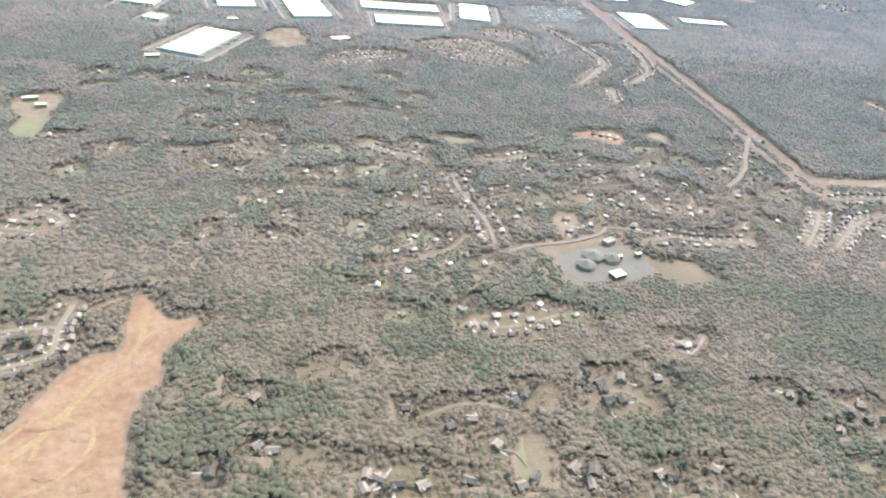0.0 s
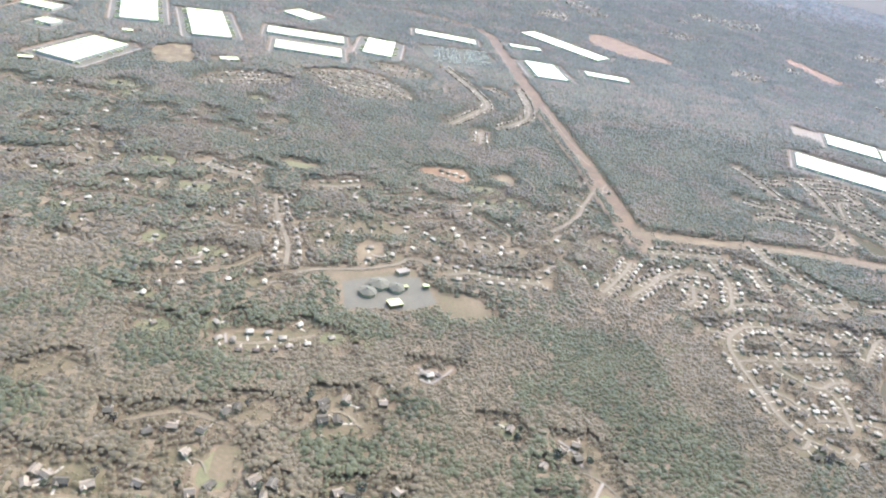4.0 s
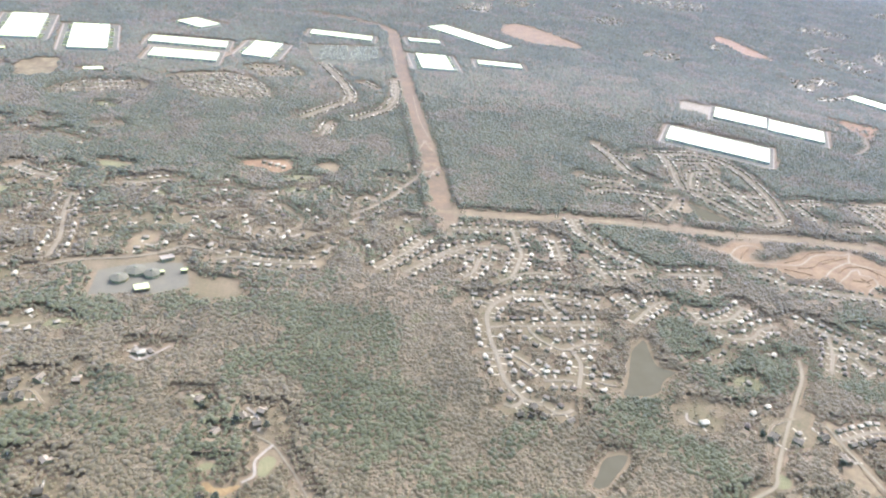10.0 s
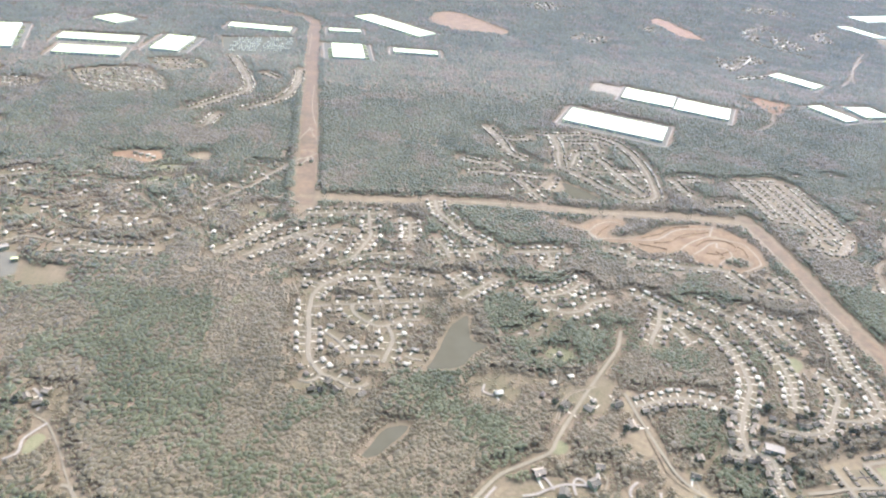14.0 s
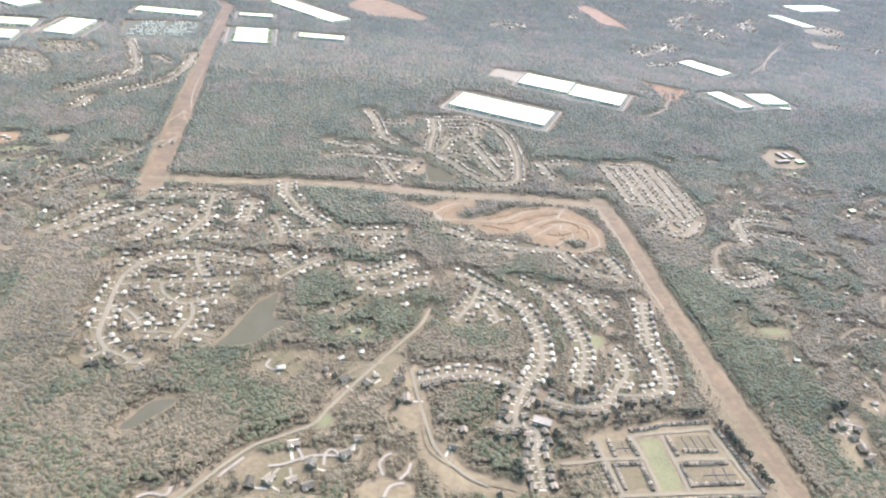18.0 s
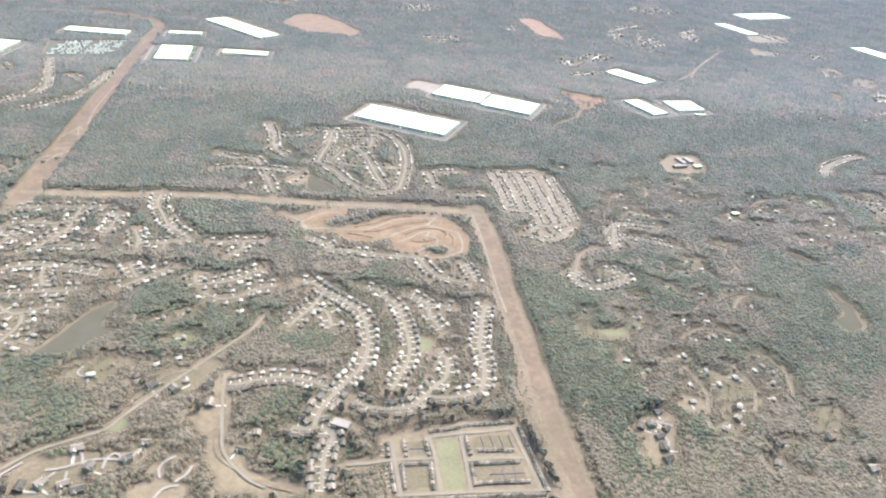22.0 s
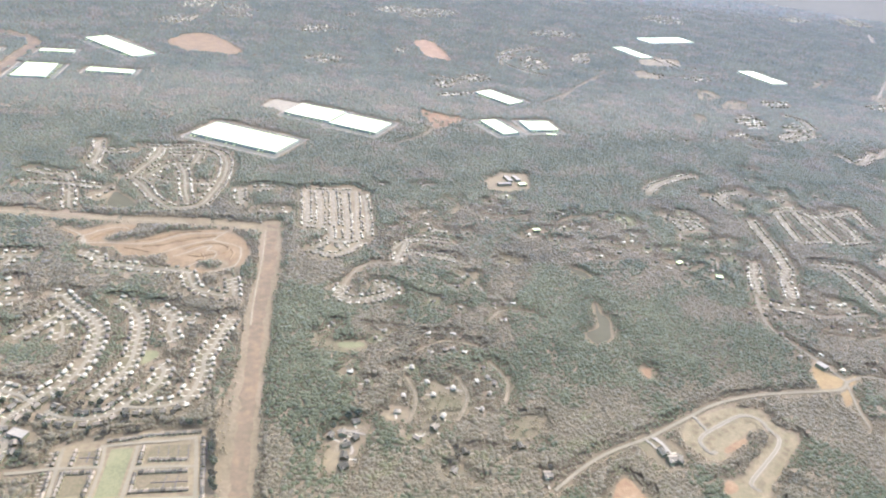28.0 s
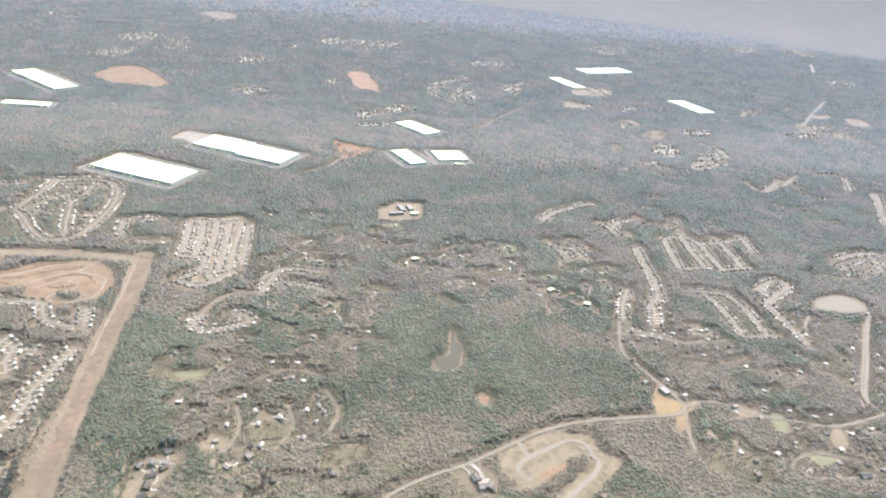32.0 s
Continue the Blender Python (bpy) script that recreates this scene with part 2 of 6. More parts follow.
def cell(x, y):
    return min(NX - 1, max(0, int((x - GX) / CELL))), min(NY - 1, max(0, int((y - GY) / CELL)))


def curve(points, step=4.0, closed=False):
    """A smooth line through the plan's points."""
    p = [Vector((*q, 0)) for q in points]
    n, out = len(p), []
    for i in range(n if closed else n - 1):
        a, b, c, d = (p[(i + k) % n] if closed else p[min(n - 1, max(0, i + k))] for k in (-1, 0, 1, 2))
        m = max(2, int((c - b).length / step))
        for k in range(m):
            t = k / m
            q = 0.5 * (2 * b + (c - a) * t + (2 * a - 5 * b + 4 * c - d) * t * t + (3 * b - a - 3 * c + d) * t ** 3)
            out.append((q.x, q.y))
    if not closed:
        out.append((p[-1].x, p[-1].y))
    return out


LEVEL = [0]


def level():
    """A height of its own for each flat piece, so that no two lie in one plane."""
    LEVEL[0] = (LEVEL[0] + 1) % 53
    return 0.02 + 0.004 * LEVEL[0]


def strip(points, width, ragged=0.0, base=0.0):
    """A ribbon of ground along a line, with uneven edges if ragged."""
    z = base + level()
    bm, rows, n = bmesh.new(), [], len(points)
    for i, (x, y) in enumerate(points):
        ax, ay = points[max(0, i - 1)]
        bx, by = points[min(n - 1, i + 1)]
        d = math.hypot(bx - ax, by - ay) or 1
        nx, ny = -(by - ay) / d, (bx - ax) / d
        wa = width / 2 + ragged * noise.noise((x * 0.08, y * 0.08, 3.0))
        wb = width / 2 + ragged * noise.noise((x * 0.08, y * 0.08, 9.0))
        up = z + 0.0008 * i          # a slight rise, so that a bend never lies in its own plane
        rows.append((bm.verts.new((x + nx * wa, y + ny * wa, up)), bm.verts.new((x - nx * wb, y - ny * wb, up))))
    for (a, b), (c, d) in zip(rows[:-1], rows[1:]):
        bm.faces.new((a, b, d, c))
    return bm


def patch(points, natural=True, ragged=3.0, base=0.0):
    """A flat piece of ground with a given outline."""
    z = base + level()
    line = curve(points, 5.0, True) if natural else points
    if natural:
        line = [(x + ragged * noise.noise((x * 0.07, y * 0.07, 1.0)), y + ragged * noise.noise((x * 0.07, y * 0.07, 5.0))) for x, y in line]
    bm = bmesh.new()
    f = bm.faces.new([bm.verts.new((x, y, z)) for x, y in line])
    f.normal_update()
    if f.normal.z < 0:
        f.normal_flip()
    bmesh.ops.triangulate(bm, faces=[f])
    return bm, line


# ---- the ground ----
bm = bmesh.new()
bmesh.ops.create_grid(bm, x_segments=8, y_segments=8, size=6500, matrix=Matrix.Translation((1200, 1500, 0)))
structure("ground", bm, FLOOR, "brown leaf litter and brush reaching the horizon", "ground")


def clearing(points, mat, label, category="clearing", value=2, natural=True, ragged=3.0):
    bm, line = patch(points, natural, ragged)
    mark_poly(line, value)
    return structure("clearing", bm, mat, label, category)


# power line swaths
SWATHS = [
    [(499, 600), (498, 726), (496, 840), (493, 1007), (491, 1152), (490, 1346), (486, 1446), (440, 1510), (323, 1560)],
    [(490, 621), (561, 618), (621, 619), (702, 619), (779, 608), (844, 601), (911, 599), (977, 590), (1012, 580)],
    [(1006, 596), (1008, 498), (1003, 412), (1002, 336), (1001, 262), (1001, 205), (1002, 150), (1004, 110)],
]
for line, w, mat in zip(SWATHS, (20.0, 8.5, 12.5), (SWATH, DIRT, SWATH)):
    smooth = curve(line, 6)
    structure("clearing", strip(smooth, w, 4.0), mat, "bare brown power line swath cut through the woods", "clearing")
    mark_line(smooth, w / 2 + (0 if line is SWATHS[0] else 3.0), 2)
    if line is SWATHS[0]:
        swath_cells = cover == 2
for line in ([(1001, 585), (1000, 563), (1000, 515), (997, 440), (996, 402), (996, 375)], [(490, 754), (500, 750), (508, 744), (513, 748)], [(489, 724), (499, 732), (504, 733), (504, 718), (511, 713)], [(484, 783), (489, 804), (495, 821), (498, 836), (502, 822)], [(492, 711), (500, 732), (508, 744)], [(477, 1115), (483, 1168), (485, 1350)], [(498, 1025), (498, 917), (504, 848)], [(496, 835), (502, 809), (505, 800)], [(645, 622), (730, 617), (800, 606), (900, 597)]):
    structure("road", strip(curve(line, 4), 1.1, 0.6, 0.03), PALE_DIRT, "pale dirt service track along the power line", "track")

clearing([(985, 285), (993, 330), (996, 330), (995, 260), (994, 200), (993, 150), (992, 110), (978, 110), (980, 160), (981, 215), (982, 250)],
         FLOOR, "brown scrub along the bare swath", "field", value=1, ragged=1.5)
clearing([(-116, 407), (-112, 420), (-91, 392), (-72, 392), (-79, 378), (-89, 359), (-87, 332), (-95, 323), (-97, 298), (-94, 271), (-96, 235), (-190, 235), (-175, 285), (-157, 294), (-148, 318), (-132, 355), (-113, 360), (-115, 384)],
         CLAY, "graded red clay building site", natural=True, ragged=1.5)
for line, w in (([(-165, 262), (-140, 290), (-125, 325), (-112, 345), (-104, 372), (-108, 400)], 4.5), ([(-150, 250), (-125, 262), (-112, 285), (-118, 305), (-135, 300), (-138, 278)], 2.5),
                ([(-104, 372), (-88, 388), (-70, 394), (-50, 402)], 2.6), ([(-160, 285), (-135, 320), (-118, 352)], 2.0)):
    structure("road", strip(curve(line, 3), w, 1.2, 0.03), PALE_CLAY, "pale haul road across the red clay", "track")
for x, y, a, b, h in ((-128, 268, 6, 4, 1.6), (-118, 292, 5, 3, 1.2), (-140, 300, 9, 3, 1.0), (-112, 320, 4, 6, 1.4), (-132, 252, 7, 5, 2.0), (-102, 352, 4, 7, 1.2), (-150, 268, 4, 8, 1.1), (-108, 262, 5, 6, 1.5)):
    bm = bmesh.new()
    bmesh.ops.create_icosphere(bm, subdivisions=3, radius=1.0)
    bmesh.ops.delete(bm, geom=[v for v in bm.verts if v.co.z < -0.15], context="VERTS")
    for v in bm.verts:
        n = 1 + 0.35 * noise.noise(v.co * 2.2 + Vector((x, y, 0)))
        v.co = Vector((v.co.x * a * n, v.co.y * b * n, max(0.0, v.co.z) * 0.45 * h * n))
    tagged(part("dirt_mound", bm, CLAY, None, m=pose(x, y, 0.05)), "low heap of pushed red clay on the building site", "mound", "mounds on the clay site")
clearing([(778, 580), (798, 569), (811, 579), (823, 586), (841, 588), (853, 585), (851, 574), (840, 570), (825, 557), (824, 548), (841, 542), (864, 550), (884, 564), (898, 571), (921, 575), (947, 578), (959, 571), (973, 558),
          (982, 538), (984, 521), (978, 494), (970, 486), (948, 476), (931, 475), (909, 480), (902, 490), (902, 507), (893, 516), (868, 511), (852, 516), (842, 530), (824, 532), (808, 540), (803, 556), (793, 559), (778, 570)],
         ORANGE, "terraced tan dirt of a new subdivision", ragged=1.2)


def bank(points, width, height):
    """A low bank of pushed earth along a line."""
    bm, rows, n = bmesh.new(), [], len(points)
    for i, (x, y) in enumerate(points):
        (ax, ay), (bx, by) = points[max(0, i - 1)], points[min(n - 1, i + 1)]
        d = math.hypot(bx - ax, by - ay) or 1
        nx, ny = -(by - ay) / d, (bx - ax) / d
        k = width * (1 + 0.5 * noise.noise((x * 0.2, y * 0.2, 0.0)))
        rows.append([bm.verts.new((x + nx * k * u, y + ny * k * u, 0.02 + height * v)) for u, v in ((-0.5, 0), (-0.1, 1), (0.15, 0.9), (0.5, 0))])
    for a, b in zip(rows[:-1], rows[1:]):
        for k in range(3):
            bm.faces.new((a[k], a[k + 1], b[k + 1], b[k]))
    return bm


# the site's terraces: banks of earth, and the pale streets between them
for line in ([(852, 530), (869, 525), (879, 520)], [(921, 514), (934, 512), (949, 519)], [(882, 552), (904, 569), (927, 574)], [(860, 545), (880, 553), (900, 566)], [(870, 534), (890, 538), (908, 552), (930, 560)],
             [(905, 546), (925, 555), (945, 562)], [(915, 528), (930, 540), (948, 543), (962, 536)], [(930, 502), (938, 508), (934, 518)], [(955, 518), (962, 528), (958, 538)], [(812, 548), (820, 560), (832, 572)], [(965, 505), (968, 520), (964, 530)]):
    structure("bank", bank(curve(line, 2), 3.0, 0.9), ORANGE, "bank of pushed tan earth between terraces", "bank")
for line in ([(776, 579), (795, 564), (804, 558), (817, 571), (831, 579), (844, 579), (847, 575)], [(804, 558), (806, 541), (828, 541), (849, 539), (873, 540), (886, 547), (903, 561), (920, 567), (948, 569), (957, 574)],
             [(957, 574), (945, 556), (944, 550), (953, 546), (973, 535), (976, 523), (976, 509), (973, 494), (967, 487), (946, 476)], [(893, 518), (908, 532), (928, 545), (940, 551), (944, 550)],
             [(905, 510), (921, 522), (933, 533), (943, 536), (939, 526), (948, 523), (949, 512), (944, 504), (929, 494), (918, 480)], [(850, 494), (869, 487), (894, 481), (926, 477)]):
    smooth = curve(line, 2)
    mark_line(smooth, 2.0, 2)
    structure("road", strip(smooth, 2.0, 0.4, 0.3), PALE_DIRT, "pale unpaved street across graded earth", "road")
clearing([(942, 504), (956, 505), (965, 493), (951, 482), (937, 484), (929, 491)], FLOOR, "dark brush left standing on the site", value=0, ragged=1.5)
clearing([(170, 486), (203, 489), (227, 493), (250, 500), (250, 486), (203, 476), (185, 466)], LAWN, "tan grass between the school and its road", "lawn", natural=False)
clearing([(187, 470), (203, 479), (229, 487), (252, 488), (254, 481), (260, 468), (263, 452), (249, 442), (231, 436), (224, 438), (189, 433)], SCHOOL_LOT, "grey school parking lot", "parking lot", natural=False)
clearing([(266, 466), (277, 460), (297, 463), (305, 448), (307, 440), (276, 435)], LAWN, "tan school playing field", "field", ragged=1)
clearing([(273, 719), (295, 729), (312, 731), (329, 725), (331, 706), (314, 696), (299, 709), (287, 707)], CLAY, "bare red clay building site among trees", ragged=3)
clearing([(362, 726), (381, 730), (381, 711), (368, 714)], DIRT, "small bare dirt lot among trees", ragged=2)
clearing([(737, 1558), (809, 1652), (905, 1483), (866, 1454), (775, 1476)], ORANGE, "graded orange-brown warehouse pad", ragged=4)
clearing([(965, 1078), (992, 1130), (1036, 1106), (1009, 1055)], PALE_DIRT, "flat tan pad of a warehouse not yet built", "yard", natural=False)
clearing([(1256, 1100), (1282, 1094), (1339, 1058), (1310, 1031), (1274, 991), (1266, 1024)], CLAY, "rough orange clay building site", value=1, ragged=9)
clearing([(1324, 1702), (1367, 1744), (1390, 1606), (1389, 1534), (1341, 1545)], CLAY, "far red clay building site", ragged=12)
for far in ([(1932, 1369), (1999, 1371), (1992, 1307), (1934, 1288)], [(1958, 1247), (2024, 1312), (2034, 1259), (1993, 1217), (1952, 1220)], [(1838, 1154), (1866, 1170), (1860, 1129), (1831, 1107)],
            [(2354, 1519), (2473, 1584), (2412, 1501), (2335, 1459)], [(2561, 1608), (2603, 1630), (2580, 1575), (2529, 1553)], [(2458, 1416), (2544, 1441), (2580, 1353), (2588, 1258), (2522, 1277), (2462, 1349)]):
    clearing(far, GRADED, "far pinkish patch of graded earth", value=1, ragged=14)
for far in ([(2593, 1535), (2677, 1551), (2631, 1502), (2579, 1503)], [(2694, 1513), (2748, 1523), (2722, 1444), (2660, 1434)], [(1874, 1537), (1913, 1516), (1922, 1478), (1857, 1465)],
            [(1948, 1679), (2057, 1719), (2040, 1635), (1928, 1610)], [(851, 2599), (967, 2620), (969, 2471), (890, 2509)]):
    clearing(far, GRADED, "far tan strip of open ground", ragged=8)
clearing([(869, 214), (902, 222), (930, 229), (971, 229), (975, 200), (980, 156), (925, 156), (873, 156), (872, 191)], DIRT, "flat cleared lots of a townhouse grid", natural=False)
clearing([(908, 211), (923, 212), (922, 165), (907, 164)], GREEN, "long mown grass common between the lots", "lawn", natural=False)
for lot in ([(887, 210), (902, 210), (902, 196), (887, 197)], [(935, 213), (964, 214), (964, 195), (933, 195)], [(932, 186), (965, 185), (967, 166), (930, 166)], [(880, 189), (901, 189), (900, 167), (881, 166)]):
    clearing(lot, LAWN, "fenced brown yards behind townhouses", "lot", natural=False)
for ax, ay, bx, by in ((941, 212, 942, 199), (948, 213, 949, 199), (955, 213, 956, 199), (962, 213, 963, 199), (888, 203, 901, 203), (894, 209, 894, 198), (950, 170, 951, 182), (958, 170, 959, 182), (941, 176, 966, 176), (974, 222, 976, 195), (976, 195, 979, 158)):
    bm = bmesh.new()
    bar(bm, (ax, ay, 0.4), (bx, by, 0.4), 0.22)
    tagged(part("fence", bm, BARK), "dark wooden fence between bare yards", "fence", "fences of the townhouse yards")
clearing([(645, 629), (653, 623), (646, 599), (637, 593)], DIRT, "orange dirt where a street meets the swath", ragged=2)
clearing([(-275, 704), (-256, 714), (-252, 667), (-272, 665)], GREEN, "green playing field", "field")
clearing([(-296, 738), (-283, 763), (-257, 764), (-258, 713), (-275, 711)], DIRT, "bare pink dirt lot", "lot")
clearing([(128, 697), (160, 692), (152, 682), (134, 684)], GREEN, "small green meadow", "field")
clearing([(1542, 294), (1547, 289), (1554, 280), (1566, 274), (1579, 278), (1573, 268), (1558, 259), (1550, 240), (1539, 235), (1545, 253), (1532, 254), (1532, 270)], PALE_CLAY, "pale gravel at a road junction", "road works", ragged=2)
clearing([(1360, 295), (1370, 296), (1362, 281)], CLAY, "small red clay scar", ragged=1)
clearing([(1311, 762), (1344, 792), (1379, 790), (1370, 733), (1337, 721), (1308, 725)], DIRT, "bare tan grounds of a school being built", "yard", natural=False)
clearing([(326, 1280), (455, 1310), (461, 1240), (425, 1179), (363, 1161), (339, 1196)], DARK_ASPHALT, "dark trailer parking lot", "parking lot", natural=False)
clearing([(631, 198), (637, 204), (644, 202), (640, 194)], DIRT, "small brown clearing beside a drive", ragged=1)
clearing([(1358, 202), (1370, 219), (1385, 226), (1408, 234), (1428, 236), (1446, 232), (1448, 220), (1436, 211), (1415, 202), (1404, 195), (1386, 183), (1383, 175), (1370, 175), (1362, 184), (1358, 195)],
         LOTS, "cleared tan lots of an unbuilt subdivision", ragged=1.5)
clearing([(1447, 218), (1451, 214), (1452, 203), (1462, 202), (1459, 191), (1450, 182), (1401, 140), (1394, 126), (1368, 128), (1366, 143), (1372, 150), (1389, 156), (1431, 190), (1442, 196), (1441, 212)],
         LOTS, "cleared tan lots along an unbuilt street", ragged=1.5)
clearing([(1366, 146), (1372, 152), (1377, 149), (1376, 142), (1368, 138), (1364, 140)], CLAY, "round patch of orange clay at a street's end", ragged=0.6)
clearing([(1276, 147), (1289, 160), (1295, 149), (1298, 130), (1272, 132)], CLAY, "bare orange clay beside the woods", ragged=1.5)
clearing([(1315, 199), (1334, 205), (1347, 185), (1345, 172), (1329, 169), (1322, 177)], LAWN, "open yard of a house with drives", "yard", ragged=1.0)
clearing([(1389, 187), (1413, 198), (1410, 191), (1388, 181)], CLAY, "patch of bare pink clay", ragged=1.0)
# its kerbed streets, and the rows of bare pads beside them
for line in ([(1394, 139), (1389, 144), (1392, 150), (1414, 167), (1435, 184), (1444, 196), (1441, 206), (1440, 220), (1426, 226), (1400, 215), (1376, 202), (1370, 193), (1373, 182), (1379, 183)], [(1384, 208), (1381, 222), (1380, 228)]):
    smooth = curve(line, 3)
    structure("pavement", strip(smooth, 3.4, 0.2, 0.3), CONCRETE, "pale new kerbs along an unbuilt street", "kerb")
    structure("road", strip(smooth, 2.0, 0.1, 0.55), TARMAC, "smooth grey street of an unbuilt subdivision", "road")
    run = 0.0
    for (ax, ay), (bx, by) in zip(smooth[:-1], smooth[1:]):
        run += math.hypot(bx - ax, by - ay)
        if run < 7.0:
            continue
        run, d = 0.0, math.hypot(bx - ax, by - ay)
        nx, ny, dx, dy = -(by - ay) / d, (bx - ax) / d, (bx - ax) / d, (by - ay) / d
        for s in (-1, 1):
            cx, cy = ax + nx * 6.8 * s, ay + ny * 6.8 * s
            structure("lot", patch([(cx + dx * 2.2 * u + nx * 2.4 * v, cy + dy * 2.2 * u + ny * 2.4 * v) for u, v in ((-1, -1), (1, -1), (1.1, 1), (-0.9, 1))], False, 0, 0.3)[0], GRADED, "bare tan building pad beside the street", "lot")
clearing([(633, 197), (650, 205), (672, 208), (679, 206), (701, 204), (694, 196), (679, 192), (665, 184), (649, 176), (635, 181)], LAWN, "open tan field crossed by winding drives", "field")
clearing([(678, 232), (686, 244), (692, 238), (687, 232)], GREEN, "small green meadow beside the road", "field", ragged=1)
clearing([(713, 288), (722, 301), (740, 312), (746, 301), (734, 288), (720, 271)], LAWN, "open tan meadow beside the road", "field")
clearing([(808, 385), (821, 391), (836, 380), (833, 367), (816, 373)], DIRT, "bright bare dirt lot among houses", "lot", ragged=1.5)
clearing([(366 + 8 * math.cos(k), 497 + 8 * math.sin(k)) for k in range(6)], DIRT, "bare dirt round a street's end", "lot", ragged=1)
clearing([(750, 203), (762, 213), (770, 205), (775, 192), (790, 182), (804, 170), (765, 172), (758, 188)], DIRT, "pinkish bare dirt of a road being built", ragged=3)
clearing([(744, 274), (749, 287), (755, 297), (756, 284), (750, 268)], DIRT, "bare dirt beside a street", "lot", ragged=1)
clearing([(1061, 356), (1081, 346), (1107, 342), (1093, 328), (1063, 333)], LAWN, "brown meadow in the woods", "field", value=1)
clearing([(1155, 282), (1170, 267), (1151, 225), (1138, 212)], LAWN, "brown clearing in the woods", "field", value=1)
clearing([(633, 311), (655, 317), (694, 311), (679, 302), (633, 302)], LAWN, "brown meadow near the lake", "field", value=1)
wide = curve([(753, 261), (753, 238), (755, 210), (765, 194), (789, 177), (808, 170)], 4)
mark_line(wide, 4.0, 2, True)
structure("road", strip(wide, 2.8, 1.6, 0.5), DIRT, "wide pinkish dirt road under construction", "road")
clearing([(270, 170), (268, 214), (282, 210), (304, 213), (324, 215), (329, 202), (332, 170)], LAWN, "bare new lots of a street of houses", "lawn", value=1)
clearing([(335, 189), (349, 194), (361, 195), (373, 197), (380, 193), (384, 175), (340, 172)], LAWN, "mown tan field beside the lane", "field")
clearing([(386, 188), (390, 195), (394, 194), (394, 186)], CONCRETE, "pale concrete pad beside the lane", "lot", natural=False)
clearing([(308, 237), (312, 231), (321, 227), (325, 229), (331, 234), (327, 235), (323, 233), (316, 234), (312, 238)], PALE_CLAY, "bare pink clay round a pond's edge", ragged=0.8)
clearing([(340, 243), (340, 255), (345, 259), (350, 255), (348, 248), (344, 242)], GREEN, "small green field beside a drive", "field", ragged=1)
clearing([(305, 246), (305, 252), (311, 253), (317, 250)], GREEN, "small green field", "field", ragged=1)
clearing([(1044, 705), (1080, 715), (1118, 708), (1116, 556), (1090, 518), (1062, 513), (1076, 588), (1046, 590)], DIRT, "brown lots of a dense new neighbourhood", "lot", value=2, ragged=2)
clearing([(1069, 221), (1087, 231), (1099, 224), (1082, 209), (1083, 191), (1066, 175), (1060, 186)], DIRT, "tan yards of a small group of houses", "yard", value=1)
clearing([(-72, 1032), (-35, 1062), (-21, 993), (-54, 973)], GRADED, "bare reddish lots among the trees", "lot", ragged=9)
for yard in ([(-21, 274), (-6, 283), (13, 271), (12, 262), (-4, 261)], [(116, 283), (129, 285), (129, 262), (115, 260)], [(37, 266), (57, 267), (65, 252), (46, 244)], [(182, 260), (198, 257), (193, 241), (182, 243)]):
    clearing(yard, LAWN, "tan yard round houses in the woods", "yard", value=1, ragged=2)
clearing([(330, 299), (349, 302), (356, 281), (342, 273), (330, 286)], LAWN, "open yard of tan dormant grass", "yard", value=1)
clearing([(110, 388), (127, 394), (168, 403), (167, 390), (135, 375), (112, 375)], LAWN, "open yard of tan dormant grass", "yard", value=1)
clearing([(-5, 325), (11, 349), (22, 349), (20, 341), (4, 332)], LAWN, "open yard of tan dormant grass", "yard", value=1)
clearing([(170, 327), (192, 334), (199, 304), (175, 297)], LAWN, "open yard of tan dormant grass", "yard", value=1)
clearing([(-12, 335), (-2, 347), (14, 353), (15, 345), (-3, 332)], LAWN, "open yard of tan dormant grass", "yard", value=1)
clearing([(628, 295), (640, 302), (661, 305), (672, 298), (662, 285), (637, 285)], LAWN, "open yard of tan dormant grass", "yard", value=1)
clearing([(1331, 204), (1343, 196), (1347, 179), (1331, 169), (1327, 177), (1334, 190)], LAWN, "open yard of tan dormant grass", "yard", value=1)
clearing([(700, 300), (722, 300), (740, 285), (725, 270), (706, 280)], LAWN, "open yard of tan dormant grass", "yard", value=1)

clearing([(1071, 225), (1087, 225), (1091, 215), (1087, 203), (1077, 180), (1066, 181), (1066, 195), (1067, 210)], DIRT, "tan yard of houses in the woods", "yard", value=2, ragged=1.5)
clearing([(1168, 275), (1183, 274), (1177, 252), (1158, 219), (1141, 200), (1142, 213), (1156, 239)], LAWN, "brown strip of yards along a lane", "yard", value=1, ragged=1.5)
clearing([(1109, 240), (1121, 250), (1134, 243), (1120, 232)], DIRT, "small tan yard in the woods", "yard", value=2, ragged=1.5)
clearing([(1224, 233), (1244, 232), (1240, 216), (1218, 203), (1210, 210)], LAWN, "brown clearing in the woods", "field", value=1, ragged=1.5)
clearing([(1078, 345), (1098, 345), (1101, 339), (1088, 335), (1077, 338)], GREEN, "long green clearing in the woods", "field", value=2, ragged=1.0)
clearing([(98, 386), (121, 396), (145, 396), (153, 389), (131, 378), (104, 377)], DIRT, "bright tan yard among trees", "yard", value=2, ragged=1.5)
clearing([(119, 322), (135, 325), (150, 320), (140, 308), (127, 305)], LAWN, "tan yard among trees", "yard", value=1, ragged=1.5)
clearing([(167, 332), (181, 335), (185, 323), (178, 304), (169, 306)], LAWN, "tan yard round houses", "yard", value=1, ragged=1.5)
